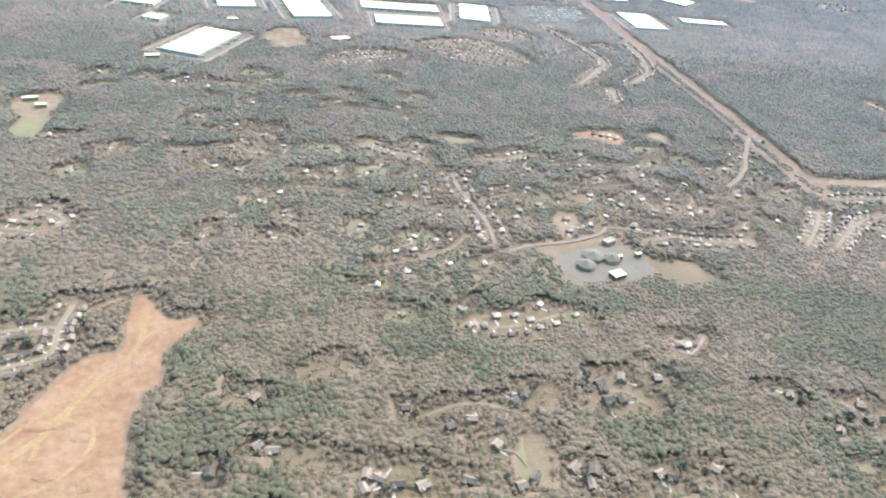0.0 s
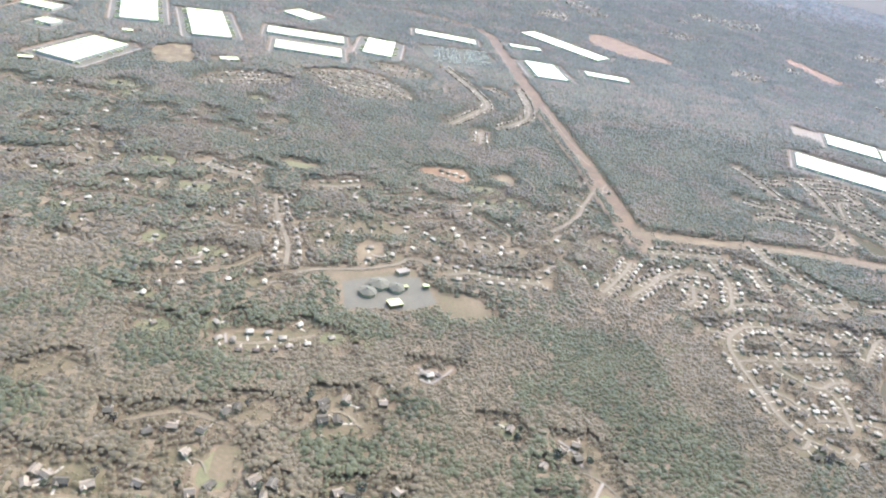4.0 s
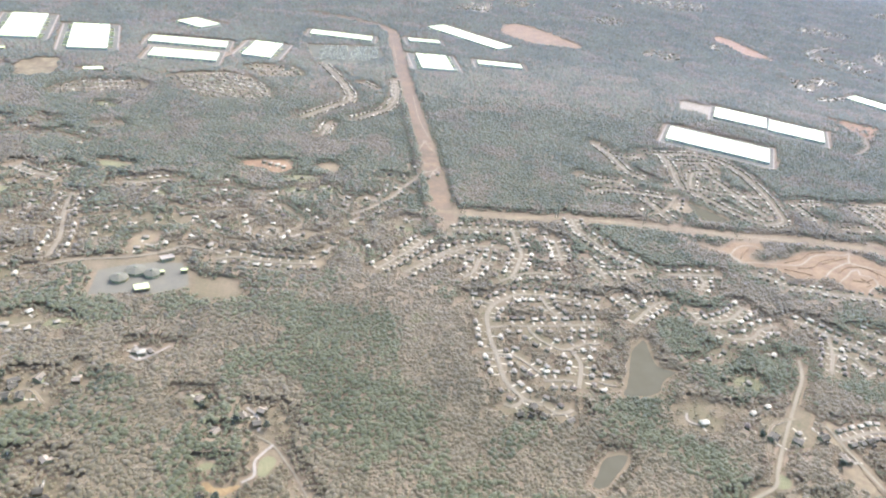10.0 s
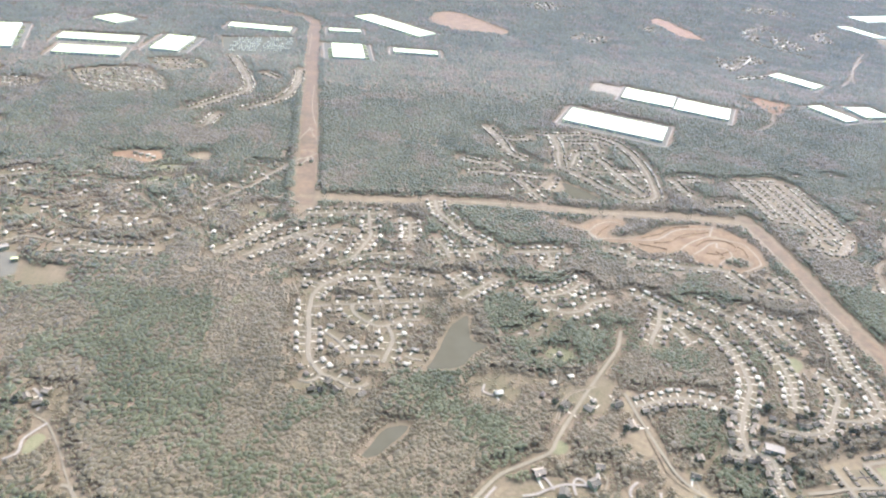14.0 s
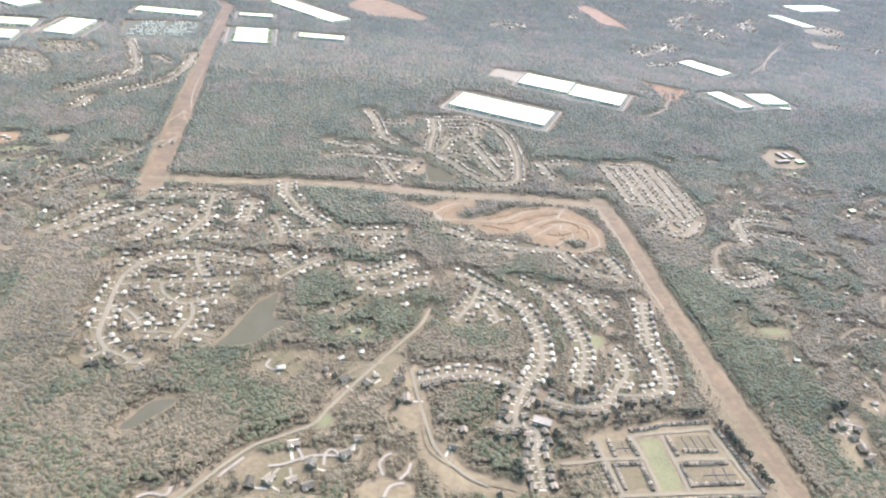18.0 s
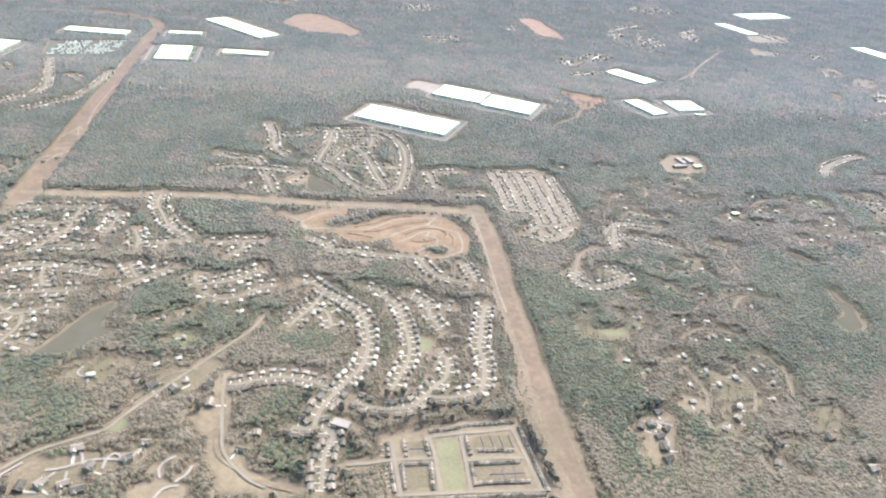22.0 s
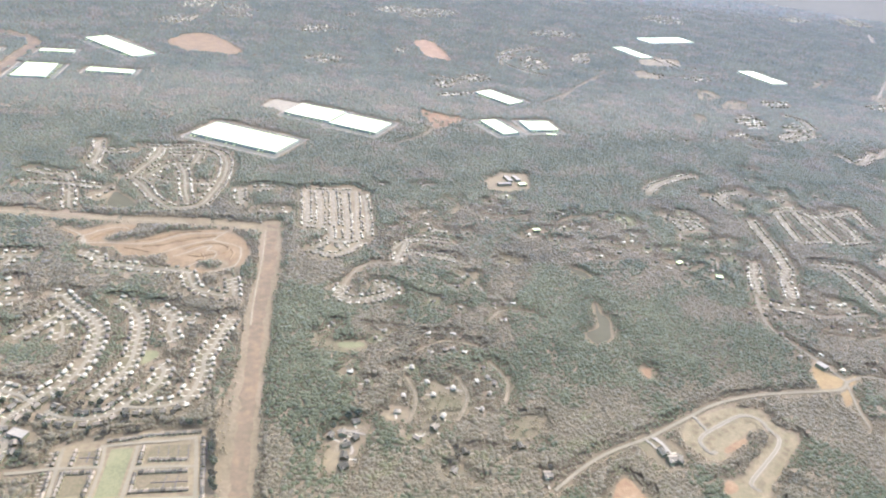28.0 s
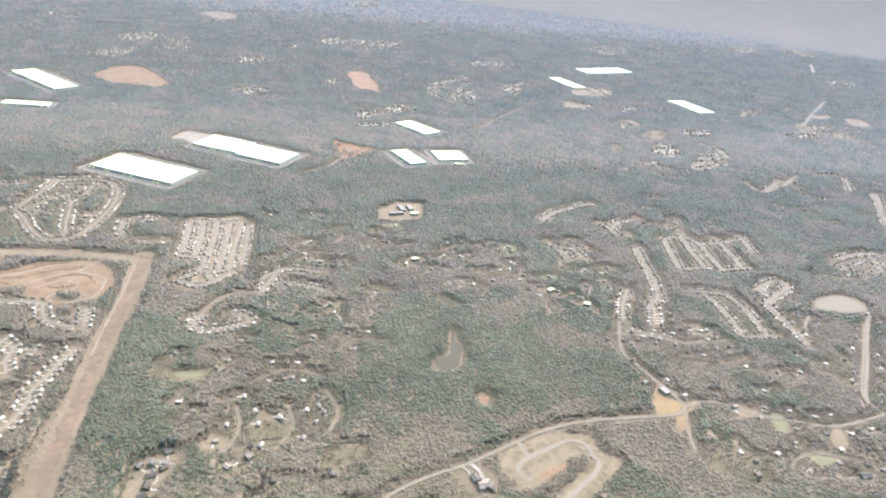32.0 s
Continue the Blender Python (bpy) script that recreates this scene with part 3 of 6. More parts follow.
clearing([(237, 359), (248, 366), (258, 361), (248, 350)], DIRT, "tan yard with a ring of drive", "yard", value=2, ragged=1.5)
clearing([(25, 266), (34, 271), (50, 263), (66, 258), (54, 251), (36, 246)], LAWN, "open tan yard near houses", "yard", value=1, ragged=1.5)
clearing([(107, 260), (113, 279), (122, 281), (122, 254), (110, 253)], GREEN, "mown green strip among trees", "yard", value=2, ragged=1.5)
clearing([(-11, 336), (1, 346), (9, 354), (13, 350), (1, 339)], LAWN, "pale grassy track", "yard", value=1, ragged=1.0)
clearing([(179, 569), (206, 579), (249, 580), (256, 568), (231, 556), (184, 552)], LAWN, "tan yards among trees", "yard", value=1, ragged=1.5)
clearing([(155, 543), (179, 551), (185, 529), (165, 520)], LAWN, "tan yards among trees", "yard", value=1, ragged=1.5)
clearing([(205, 538), (220, 541), (216, 516), (206, 500), (202, 513)], DIRT, "bare yards behind the school", "yard", value=2, ragged=1.5)
clearing([(1618, 271), (1634, 260), (1637, 250), (1613, 252)], DIRT, "bare tan lots beside the road", "lot", value=2, ragged=1.5)
clearing([(1647, 252), (1659, 249), (1647, 226), (1639, 231)], GREEN, "small green yard", "yard", value=2, ragged=1.5)
clearing([(1648, 194), (1667, 197), (1672, 185), (1652, 180)], GREEN, "small green field in the woods", "field", value=2, ragged=1.5)
clearing([(1693, 223), (1706, 227), (1697, 203), (1683, 202)], DIRT, "bare dirt yard", "yard", value=2, ragged=1.5)
clearing([(1545, 190), (1568, 211), (1571, 226), (1575, 218), (1560, 181), (1545, 175)], LAWN, "rough grass beside the lane", "field", value=1, ragged=1.5)
clearing([(637, 197), (644, 202), (648, 197), (643, 186)], CLAY, "small patch of pink clay beside a drive", ragged=1.0)
clearing([(708, 178), (730, 181), (740, 176), (736, 166), (707, 168)], DIRT, "pale bare yards round houses", "yard", ragged=1.5)
clearing([(735, 247), (754, 249), (755, 238), (747, 227), (739, 232)], DIRT, "bare tan lot beside the dirt road", "lot", ragged=1.5)
clearing([(783, 681), (800, 684), (804, 667), (795, 654), (785, 660)], DIRT, "round tan lot beside the pond", "lot", ragged=1.0)
clearing([(901, 332), (918, 335), (920, 324), (906, 313), (899, 315)], GREEN, "yellow-green common between the streets", "lawn", ragged=1.0)

# ponds
for outline, mat, label in (
        ([(602, 323), (614, 347), (625, 374), (637, 390), (645, 395), (643, 374), (643, 359), (656, 352), (644, 344), (630, 326), (615, 322)], WATER, "still grey-brown lake beside the houses"),
        ([(549, 233), (555, 243), (568, 259), (582, 261), (573, 248), (559, 233)], WATER, "small muddy pond in the woods"),
        ([(808, 682), (818, 676), (842, 645), (833, 637), (810, 640)], WATER, "grey retention pond behind the houses"),
        ([(1356, 415), (1356, 393), (1360, 380), (1349, 347), (1330, 340), (1327, 357), (1345, 369)], WATER, "long grey pond in the woods"),
        ([(1354, 493), (1371, 480), (1369, 466), (1357, 476)], WATER, "narrow grey creek pool"),
        ([(1848, 463), (1876, 488), (1913, 494), (1924, 477), (1920, 455), (1878, 451)], TANWATER, "pale silty retention pond")):
    bm, line = patch(outline, True, 2.0)
    mark_poly(line, 2), mark_line(line + line[:1], 0.3, 2)
    structure("water", bm, mat, label, "pond")

# ---- streets: line, width, spacing of the houses (0: none), side of the town they belong to ----
STREETS = []


def street(line, width, gap=0):
    """A street of the plan: its line, its width and the spacing of the houses (0: none)."""
    STREETS.append((line, width, gap))


street([(588, 162), (603, 178), (614, 190), (623, 200), (638, 214), (657, 223), (677, 233), (685, 245), (701, 267), (721, 293), (748, 327), (765, 349), (776, 373)], 4.5, 0)
street([(420, 492), (450, 525), (471, 555)], 3.6, 9)
street([(446, 489), (477, 516), (509, 541)], 3.6, 9)
street([(1563, 269), (1595, 275), (1632, 253), (1663, 242), (1705, 231), (1773, 245), (1900, 270)], 4.5, 24)
street([(1562, 268), (1550, 240), (1543, 220), (1539, 203)], 3.6, 0)
street([(1563, 269), (1557, 297), (1544, 338), (1539, 371), (1560, 430)], 4.0, 26)
street([(1908, 440), (1827, 340), (1776, 278), (1770, 259), (1773, 245)], 4.0, 30)
street([(1987, 607), (2054, 628), (2036, 570)], 3.6, 8)
street([(2038, 941), (2046, 896), (2123, 959)], 4.0, 9)
street([(2020, 1074), (1970, 1016), (2072, 1062)], 4.0, 9)
street([(1877, 1040), (1911, 1010)], 4.0, 8)
street([(2081, 1200), (2102, 1162), (2088, 1101)], 4.0, 9)
street([(2250, 1011), (2294, 998), (2248, 913)], 4.0, 9)
street([(2483, 1404), (2638, 1574), (2795, 1737)], 8.0, 0)
street([(2112, 932), (2188, 998)], 8.0, 0)
street([(2297, 902), (2235, 812), (2189, 745)], 4.0, 9)
street([(1527, 1199), (1591, 1265), (1695, 1399), (1790, 1509)], 6.0, 0)
street([(1193, 910), (1240, 950), (1264, 992), (1290, 1010)], 4.5, 0)
street([(1540, 1636), (1606, 1701), (1690, 1760)], 6.0, 9)
street([(1731, 1608), (1795, 1708), (1842, 1722)], 6.0, 9)
street([(1548, 1639), (1522, 1524), (1571, 1454), (1603, 1425)], 5.0, 9)
street([(1318, 1369), (1388, 1337), (1436, 1397)], 5.0, 9)
street([(1325, 1273), (1408, 1359), (1452, 1353)], 5.0, 9)
street([(1314, 1207), (1356, 1226), (1400, 1235)], 5.0, 9)
street([(1050, 1460), (1080, 1495), (1125, 1478)], 5.0, 9)
street([(1253, 2205), (1326, 2214), (1438, 2228), (1528, 2190)], 7.0, 9)
street([(1328, 2086), (1389, 2080), (1446, 2120)], 7.0, 9)
street([(1011, 1803), (1076, 1825), (1152, 1796)], 6.0, 9)
street([(663, 1759), (730, 1760), (763, 1874)], 6.0, 10)
street([(686, 2048), (762, 2051), (857, 2043), (903, 1988)], 7.0, 9)
street([(1896, 1512), (1952, 1495), (2021, 1510), (2133, 1475)], 6.0, 12)
street([(2063, 1609), (2127, 1531)], 6.0, 12)
street([(3109, 2233), (3235, 2428)], 14.0, 0)
street([(358, 1160), (376, 1105), (392, 1049), (400, 982), (372, 938), (333, 883)], 4.0, 8)
street([(472, 1099), (471, 1025), (455, 955), (407, 897)], 4.0, 8)
street([(371, 868), (363, 825)], 4.0, 8)
street([(419, 1071), (440, 1046)], 4.0, 8)
street([(124, 614), (128, 575), (140, 526), (141, 487)], 4.5, 11)
street([(51, 671), (71, 657), (99, 646)], 4.0, 8)
street([(163, 646), (185, 649), (206, 660)], 4.0, 8)
street([(400, 601), (438, 639), (462, 683), (490, 728)], 4.5, 16)
street([(150, 478), (171, 486), (208, 494), (236, 507), (248, 517), (283, 507)], 5.0, 0)
street([(314, 553), (325, 546), (327, 560), (315, 561)], 3.2, 9)
street([(-152, 407), (-154, 384), (-153, 358), (-175, 346)], 4.0, 8)
street([(-186, 379), (-168, 383), (-152, 384)], 4.0, 8)
street([(-217, 518), (-204, 527), (-186, 513), (-192, 502)], 4.0, 8)
street([(-227, 501), (-203, 497)], 4.0, 9)
street([(-243, 794), (-218, 809)], 4.5, 0)
street([(-136, 404), (-124, 414)], 3.0, 0)
street([(1230, 150), (1263, 174), (1292, 189), (1325, 201), (1346, 211), (1372, 224), (1405, 240), (1437, 249), (1467, 253), (1503, 255), (1547, 257), (1563, 269)], 5.0, 0)
street([(710, 507), (733, 508), (764, 510)], 3.6, 8)
street([(745, 509), (744, 493), (733, 479)], 3.6, 8)
street([(278, 497), (298, 503), (318, 498), (348, 496), (366, 497)], 4.0, 9)
street([(311, 212), (314, 202), (316, 189), (317, 170)], 4.6, 6)
street([(311, 211), (316, 211), (323, 214)], 3.6, 6)
street([(268, 204), (278, 203), (285, 197), (289, 191), (290, 178)], 5.0, 6)
street([(336, 276), (347, 268), (355, 255), (362, 243), (370, 226), (376, 215)], 2.0, 0)
street([(371, 215), (377, 213), (381, 206), (387, 200), (391, 193), (396, 178)], 4.6, 0)
street([(805, 230), (822, 227), (833, 225), (835, 216)], 3.2, 9)
street([(832, 216), (829, 205), (827, 190), (826, 169)], 3.2, 7)
street([(571, 459), (550, 459), (534, 451), (521, 440), (513, 425), (511, 411), (510, 390), (511, 370), (511, 352), (512, 337), (517, 325), (522, 317)], 4.2, 9)
street([(522, 317), (517, 311), (511, 308), (506, 311)], 3.6, 9)
street([(522, 317), (532, 311), (540, 305), (544, 301), (552, 303), (556, 306)], 3.6, 9)
street([(496, 371), (511, 370)], 3.2, 0)
street([(511, 370), (523, 369), (529, 365), (536, 356), (542, 346)], 3.6, 9)
street([(569, 458), (570, 442), (574, 431), (579, 419), (586, 415)], 3.6, 9)
street([(511, 406), (530, 409), (547, 410), (566, 411), (586, 413), (612, 416)], 3.2, 9)
street([(547, 409), (546, 403), (550, 393), (558, 384), (567, 378), (575, 379), (588, 386), (603, 388)], 3.6, 9)
street([(575, 378), (577, 369), (578, 360), (575, 349), (571, 338), (568, 330)], 3.6, 9)
street([(542, 338), (557, 339), (566, 338)], 3.2, 9)
street([(501, 446), (511, 446), (521, 441)], 3.2, 9)
street([(571, 458), (591, 455), (607, 451), (622, 446)], 3.2, 9)
street([(643, 462), (649, 448), (655, 438)], 3.2, 9)
street([(643, 419), (653, 429), (663, 439), (679, 453), (688, 457)], 3.2, 9)
street([(586, 338), (592, 335), (599, 333)], 3.2, 9)
street([(502, 578), (522, 582), (546, 584), (570, 583), (589, 585)], 3.6, 9)
street([(567, 583), (567, 558), (567, 534), (560, 516), (553, 499), (546, 488)], 3.6, 9)
street([(510, 541), (527, 546), (550, 544)], 3.2, 9)
street([(477, 516), (493, 534), (504, 529), (521, 519), (534, 509)], 3.6, 9)
street([(501, 485), (512, 496), (521, 518)], 3.2, 9)
street([(535, 480), (546, 488), (563, 496), (577, 498), (591, 496), (602, 499)], 3.6, 9)
street([(599, 569), (608, 567), (608, 542), (605, 524)], 3.6, 9)
street([(643, 621), (643, 596), (652, 574), (662, 549), (674, 533), (686, 518), (690, 514), (671, 505), (648, 505), (641, 507)], 4.0, 9)
street([(633, 532), (639, 517), (641, 507), (642, 493)], 3.6, 9)
street([(668, 505), (668, 489)], 3.2, 0)
street([(805, 430), (816, 428), (828, 413), (843, 399), (854, 385), (863, 368), (865, 346), (865, 330), (862, 311), (857, 296), (847, 282), (836, 266), (828, 253), (823, 241), (821, 229)], 4.2, 8.5)
street([(828, 413), (822, 398), (813, 380), (804, 367), (796, 354)], 3.6, 9)
street([(813, 382), (826, 382), (832, 371), (834, 354)], 3.2, 9)
street([(754, 278), (763, 279), (778, 284), (796, 286), (813, 282), (826, 276), (836, 268)], 4.2, 7.5)
street([(867, 419), (877, 415), (886, 400), (894, 386), (898, 364), (899, 343), (900, 326), (897, 307), (888, 285), (880, 268)], 3.6, 8)
street([(908, 406), (918, 396), (924, 387), (923, 369), (928, 356), (931, 347)], 3.6, 8)
street([(924, 390), (935, 387), (947, 383)], 3.2, 8)
street([(979, 388), (971, 365), (966, 343), (960, 323), (961, 307), (958, 285), (952, 266)], 4.2, 8)
street([(923, 315), (929, 307), (929, 296), (925, 282), (915, 271), (906, 260), (895, 249), (878, 245), (862, 249), (850, 256)], 4.2, 8)
street([(906, 260), (921, 257), (938, 259), (952, 266)], 4.2, 8)
street([(813, 517), (830, 506), (835, 494), (858, 489), (887, 483), (922, 477), (930, 458), (938, 442), (954, 432), (967, 428)], 3.6, 8)
street([(971, 466), (974, 444), (976, 428)], 3.2, 8)
street([(821, 229), (813, 226), (805, 229)], 3.2, 7)
street([(821, 229), (831, 222), (834, 216), (833, 205)], 3.2, 7)
street([(751, 292), (752, 270), (754, 248), (756, 229), (759, 209), (768, 193), (779, 180), (790, 173)], 4.0, 0)
street([(748, 867), (757, 821), (760, 778), (770, 758), (777, 752)], 3.6, 6.4)
street([(757, 832), (780, 823), (799, 830)], 3.2, 6.4)
street([(695, 700), (711, 708), (732, 706), (750, 704), (774, 700), (796, 696)], 3.6, 6.4)
street([(692, 747), (714, 737), (736, 735), (749, 708), (758, 672), (766, 639), (770, 631)], 3.6, 6.4)
street([(814, 850), (838, 846), (858, 850), (891, 854), (916, 842), (931, 816), (937, 772), (934, 722), (925, 675), (915, 646), (887, 636), (874, 645), (856, 670), (838, 705), (819, 732)], 3.6, 6.4)
street([(838, 846), (834, 800), (825, 763), (819, 732), (809, 731)], 3.6, 6.4)
street([(837, 739), (855, 776), (871, 788), (890, 790), (895, 824)], 3.2, 6.4)
street([(851, 819), (883, 822), (915, 826)], 3.2, 6.4)
street([(871, 788), (882, 757), (889, 718), (895, 681), (902, 656)], 3.2, 6.4)
street([(841, 734), (859, 722), (889, 718), (907, 716), (926, 717)], 3.2, 6.4)
street([(961, 701), (963, 668), (969, 656)], 3.2, 7)
street([(979, 702), (997, 707), (1008, 704)], 3.2, 7)
street([(988, 635), (1006, 633), (1021, 637)], 3.2, 7)
street([(1047, 701), (1048, 664), (1048, 622), (1049, 593)], 2.8, 4.5)
street([(1064, 700), (1066, 665), (1066, 623), (1064, 594)], 2.8, 4.5)
street([(1082, 701), (1083, 667), (1082, 627), (1081, 595)], 2.8, 4.5)
street([(1098, 699), (1098, 659), (1098, 616), (1097, 580), (1096, 559)], 2.8, 4.5)
street([(1113, 700), (1112, 659), (1109, 617), (1108, 577), (1107, 559)], 2.8, 4.5)
street([(1123, 693), (1124, 651), (1123, 606), (1121, 569)], 2.8, 4.5)
street([(1046, 705), (1077, 703), (1116, 704)], 2.8, 4.5)
street([(1048, 595), (1063, 594), (1075, 591), (1077, 569), (1077, 555), (1089, 553), (1107, 559)], 2.8, 4.5)
street([(1049, 532), (1062, 526), (1077, 517), (1092, 526), (1112, 551)], 2.8, 4.5)
street([(1058, 535), (1077, 555), (1096, 526)], 2.8, 4.5)
street([(1166, 557), (1154, 521), (1148, 500)], 3.2, 6)
street([(1149, 535), (1166, 557), (1186, 562), (1202, 558), (1221, 552)], 3.2, 5.5)
street([(1156, 524), (1177, 526), (1198, 518), (1219, 509)], 3.2, 5.5)
street([(1148, 500), (1135, 501), (1118, 497), (1103, 484), (1092, 463), (1088, 451)], 3.6, 0)
street([(1088, 451), (1082, 434), (1088, 423), (1105, 421), (1126, 428), (1138, 438), (1132, 449), (1120, 451)], 3.6, 6.5)
street([(1559, 734), (1584, 762), (1623, 788), (1666, 808)], 3.6, 7)
street([(1653, 725), (1665, 710), (1686, 733), (1722, 747)], 3.6, 8)
street([(1665, 710), (1664, 679), (1681, 684)], 3.6, 8)
street([(1545, 651), (1556, 636), (1593, 631)], 3.2, 7)
street([(1556, 636), (1556, 603)], 3.2, 7)
street([(1575, 633), (1578, 605)], 3.2, 7)
street([(1674, 639), (1666, 602), (1661, 575), (1655, 542), (1646, 510), (1639, 490), (1624, 473)], 3.2, 8)
street([(1624, 473), (1613, 445), (1604, 426)], 3.2, 8)
street([(1605, 510), (1584, 473), (1567, 433)], 3.2, 8)
street([(1735, 671), (1720, 612), (1710, 571)], 3.2, 6)
street([(1771, 694), (1759, 632), (1752, 575)], 3.2, 6)
street([(1787, 663), (1779, 604), (1774, 568)], 3.2, 6)
street([(1823, 674), (1818, 615), (1810, 576)], 3.2, 6)
street([(1872, 683), (1858, 625)], 3.2, 6)
street([(1735, 671), (1772, 679), (1789, 659), (1818, 660), (1869, 678)], 3.2, 6)
street([(1710, 571), (1757, 577)], 3.2, 6)
street([(1769, 568), (1821, 578)], 3.2, 6)
street([(1762, 721), (1777, 705)], 3.2, 6)
street([(1695, 510), (1709, 505), (1737, 498), (1744, 465), (1739, 424), (1736, 398)], 3.6, 6)
street([(1707, 502), (1712, 473), (1710, 444), (1707, 411), (1704, 396), (1747, 397)], 3.6, 6)
street([(1792, 510), (1823, 530), (1844, 535), (1840, 515), (1801, 487), (1782, 472)], 3.6, 7)
street([(1782, 472), (1780, 437), (1779, 403), (1776, 376)], 4.5, 7)
street([(1792, 510), (1801, 493)], 3.2, 8)
street([(1539, 405), (1581, 399), (1624, 385), (1676, 387)], 4.0, 20)
street([(707, 442), (710, 426), (724, 427), (742, 432), (765, 451)], 3.6, 9)
street([(719, 411), (725, 404), (737, 400), (752, 405), (764, 416), (783, 422)], 3.6, 9)
street([(1576, 1229), (1649, 1342), (1746, 1442)], 4.5, 0)
street([(2008, 1728), (2026, 1601), (2073, 1521), (2148, 1507)], 5, 12)
street([(1887, 420), (1822, 340), (1779, 288), (1767, 264)], 4, 0)
street([(1822, 441), (1794, 408), (1792, 389)], 3.2, 12)
street([(1566, 412), (1587, 403), (1606, 399)], 3.2, 9)
street([(1655, 417), (1649, 398), (1667, 404)], 3.2, 9)
for line in ([(900, 214), (911, 215), (928, 217), (945, 218), (965, 220)], [(875, 214), (876, 192), (878, 162)], [(843, 190), (858, 191), (876, 193), (905, 193)], [(926, 190), (947, 191), (970, 190)],
             [(903, 214), (905, 192), (904, 161)], [(926, 214), (926, 190), (925, 161)], [(966, 222), (968, 206), (970, 189), (973, 161)], [(874, 161), (904, 161), (925, 161), (977, 160)]):
    mark_line(curve(line, 3), 2.2, 2, True)
    structure("road", strip(curve(line, 3), 2.6, 0.2, 0.6), TARMAC, "pale street between townhouse lots", "road")
# drives that wind up to houses in open fields
for line in ([(1072, 223), (1082, 222), (1094, 217)], [(1082, 206), (1083, 200), (1081, 196)], [(1167, 273), (1174, 272), (1181, 268)], [(1330, 202), (1336, 192), (1335, 179)], [(106, 390), (108, 379)], [(239, 359), (247, 364), (255, 359), (247, 351), (240, 355)], [(34, 262), (32, 256), (29, 252)],
             [(1664, 161), (1682, 162), (1695, 163)], [(619, 188), (623, 193), (633, 204)], [(649, 196), (658, 197), (668, 201), (679, 204), (692, 203), (698, 201), (702, 208), (704, 213)], [(684, 195), (685, 205), (689, 209), (693, 206), (693, 202)], [(664, 213), (668, 209), (671, 200)],
             [(663, 194), (664, 184)], [(651, 187), (656, 194)], [(573, 174), (580, 177), (590, 175), (592, 182)], [(722, 185), (720, 194), (724, 201), (729, 204)], [(732, 181), (738, 187), (741, 195)], [(721, 167), (726, 176), (735, 178)], [(644, 304), (641, 297), (644, 293), (650, 291)],
             [(347, 268), (340, 259), (337, 253), (338, 245), (337, 241), (331, 237)], [(379, 204), (384, 198), (389, 191)],
             [(327, 303), (335, 293), (337, 280)], [(240, 368), (252, 357), (265, 368)],
             [(1333, 202), (1337, 193), (1339, 178)], [(1324, 199), (1327, 194), (1329, 187)]):
    mark_line(curve(line, 3), 1.5, 2, True)
    structure("road", strip(curve(line, 2), 1.9, 0.2, 0.6), CONCRETE, "pale winding drive up to a house", "drive")
# unpaved streets of the new subdivision
TRACKS = [[(797, 556), (807, 546), (809, 518)]]
# quiet lanes through the woods with a few houses in yards
LANES = []


def lane(line, gap):
    """A quiet lane: its line and the spacing of its few houses."""
    LANES.append((line, gap))


lane([(690, 265), (705, 290), (730, 300)], 12)
lane([(170, 310), (185, 318), (199, 304)], 9)
lane([(60, 300), (90, 310), (120, 300)], 20)
lane([(110, 380), (135, 383), (168, 395)], 11)
lane([(40, 455), (90, 470), (120, 500)], 15)
lane([(60, 560), (95, 545), (138, 540)], 13)
lane([(140, 560), (180, 575), (210, 560)], 14)
lane([(220, 600), (250, 590), (290, 600)], 14)
lane([(230, 640), (270, 650), (300, 640)], 15)
lane([(140, 600), (100, 620), (70, 600)], 15)
lane([(-60, 560), (-20, 580), (30, 570)], 18)
lane([(-120, 700), (-80, 690), (-40, 710)], 18)
lane([(-150, 820), (-100, 830), (-60, 810)], 18)
lane([(0, 760), (50, 770), (100, 750)], 18)
lane([(1070, 200), (1080, 220), (1095, 226)], 9)
lane([(1130, 230), (1140, 260), (1135, 290)], 14)
lane([(1170, 230), (1185, 260), (1180, 290)], 14)
lane([(1215, 250), (1225, 280), (1215, 310)], 16)
lane([(1150, 330), (1180, 345), (1210, 335)], 16)
lane([(1230, 380), (1250, 400), (1280, 395)], 16)
lane([(1280, 640), (1310, 630), (1340, 640)], 14)
lane([(1240, 690), (1250, 665), (1240, 640)], 13)
lane([(1420, 560), (1440, 545), (1470, 550)], 14)
lane([(1480, 520), (1500, 490), (1530, 500)], 14)
lane([(1600, 350), (1640, 340), (1680, 350)], 18)
lane([(1380, 620), (1420, 640), (1450, 625)], 16)
lane([(1620, 180), (1650, 195), (1690, 185)], 12)
lane([(1700, 190), (1730, 170), (1760, 180)], 12)
lane([(1900, 560), (1950, 540), (1990, 545)], 12)
lane([(740, 640), (770, 660), (800, 700)], 12)
lane([(1180, 640), (1200, 615), (1230, 610)], 14)
lane([(330, 610), (350, 580), (340, 560)], 14)
lane([(375, 560), (400, 540), (405, 520)], 12)
lane([(250, 560), (270, 540), (300, 530)], 12)
lane([(470, 660), (450, 690), (430, 700)], 14)

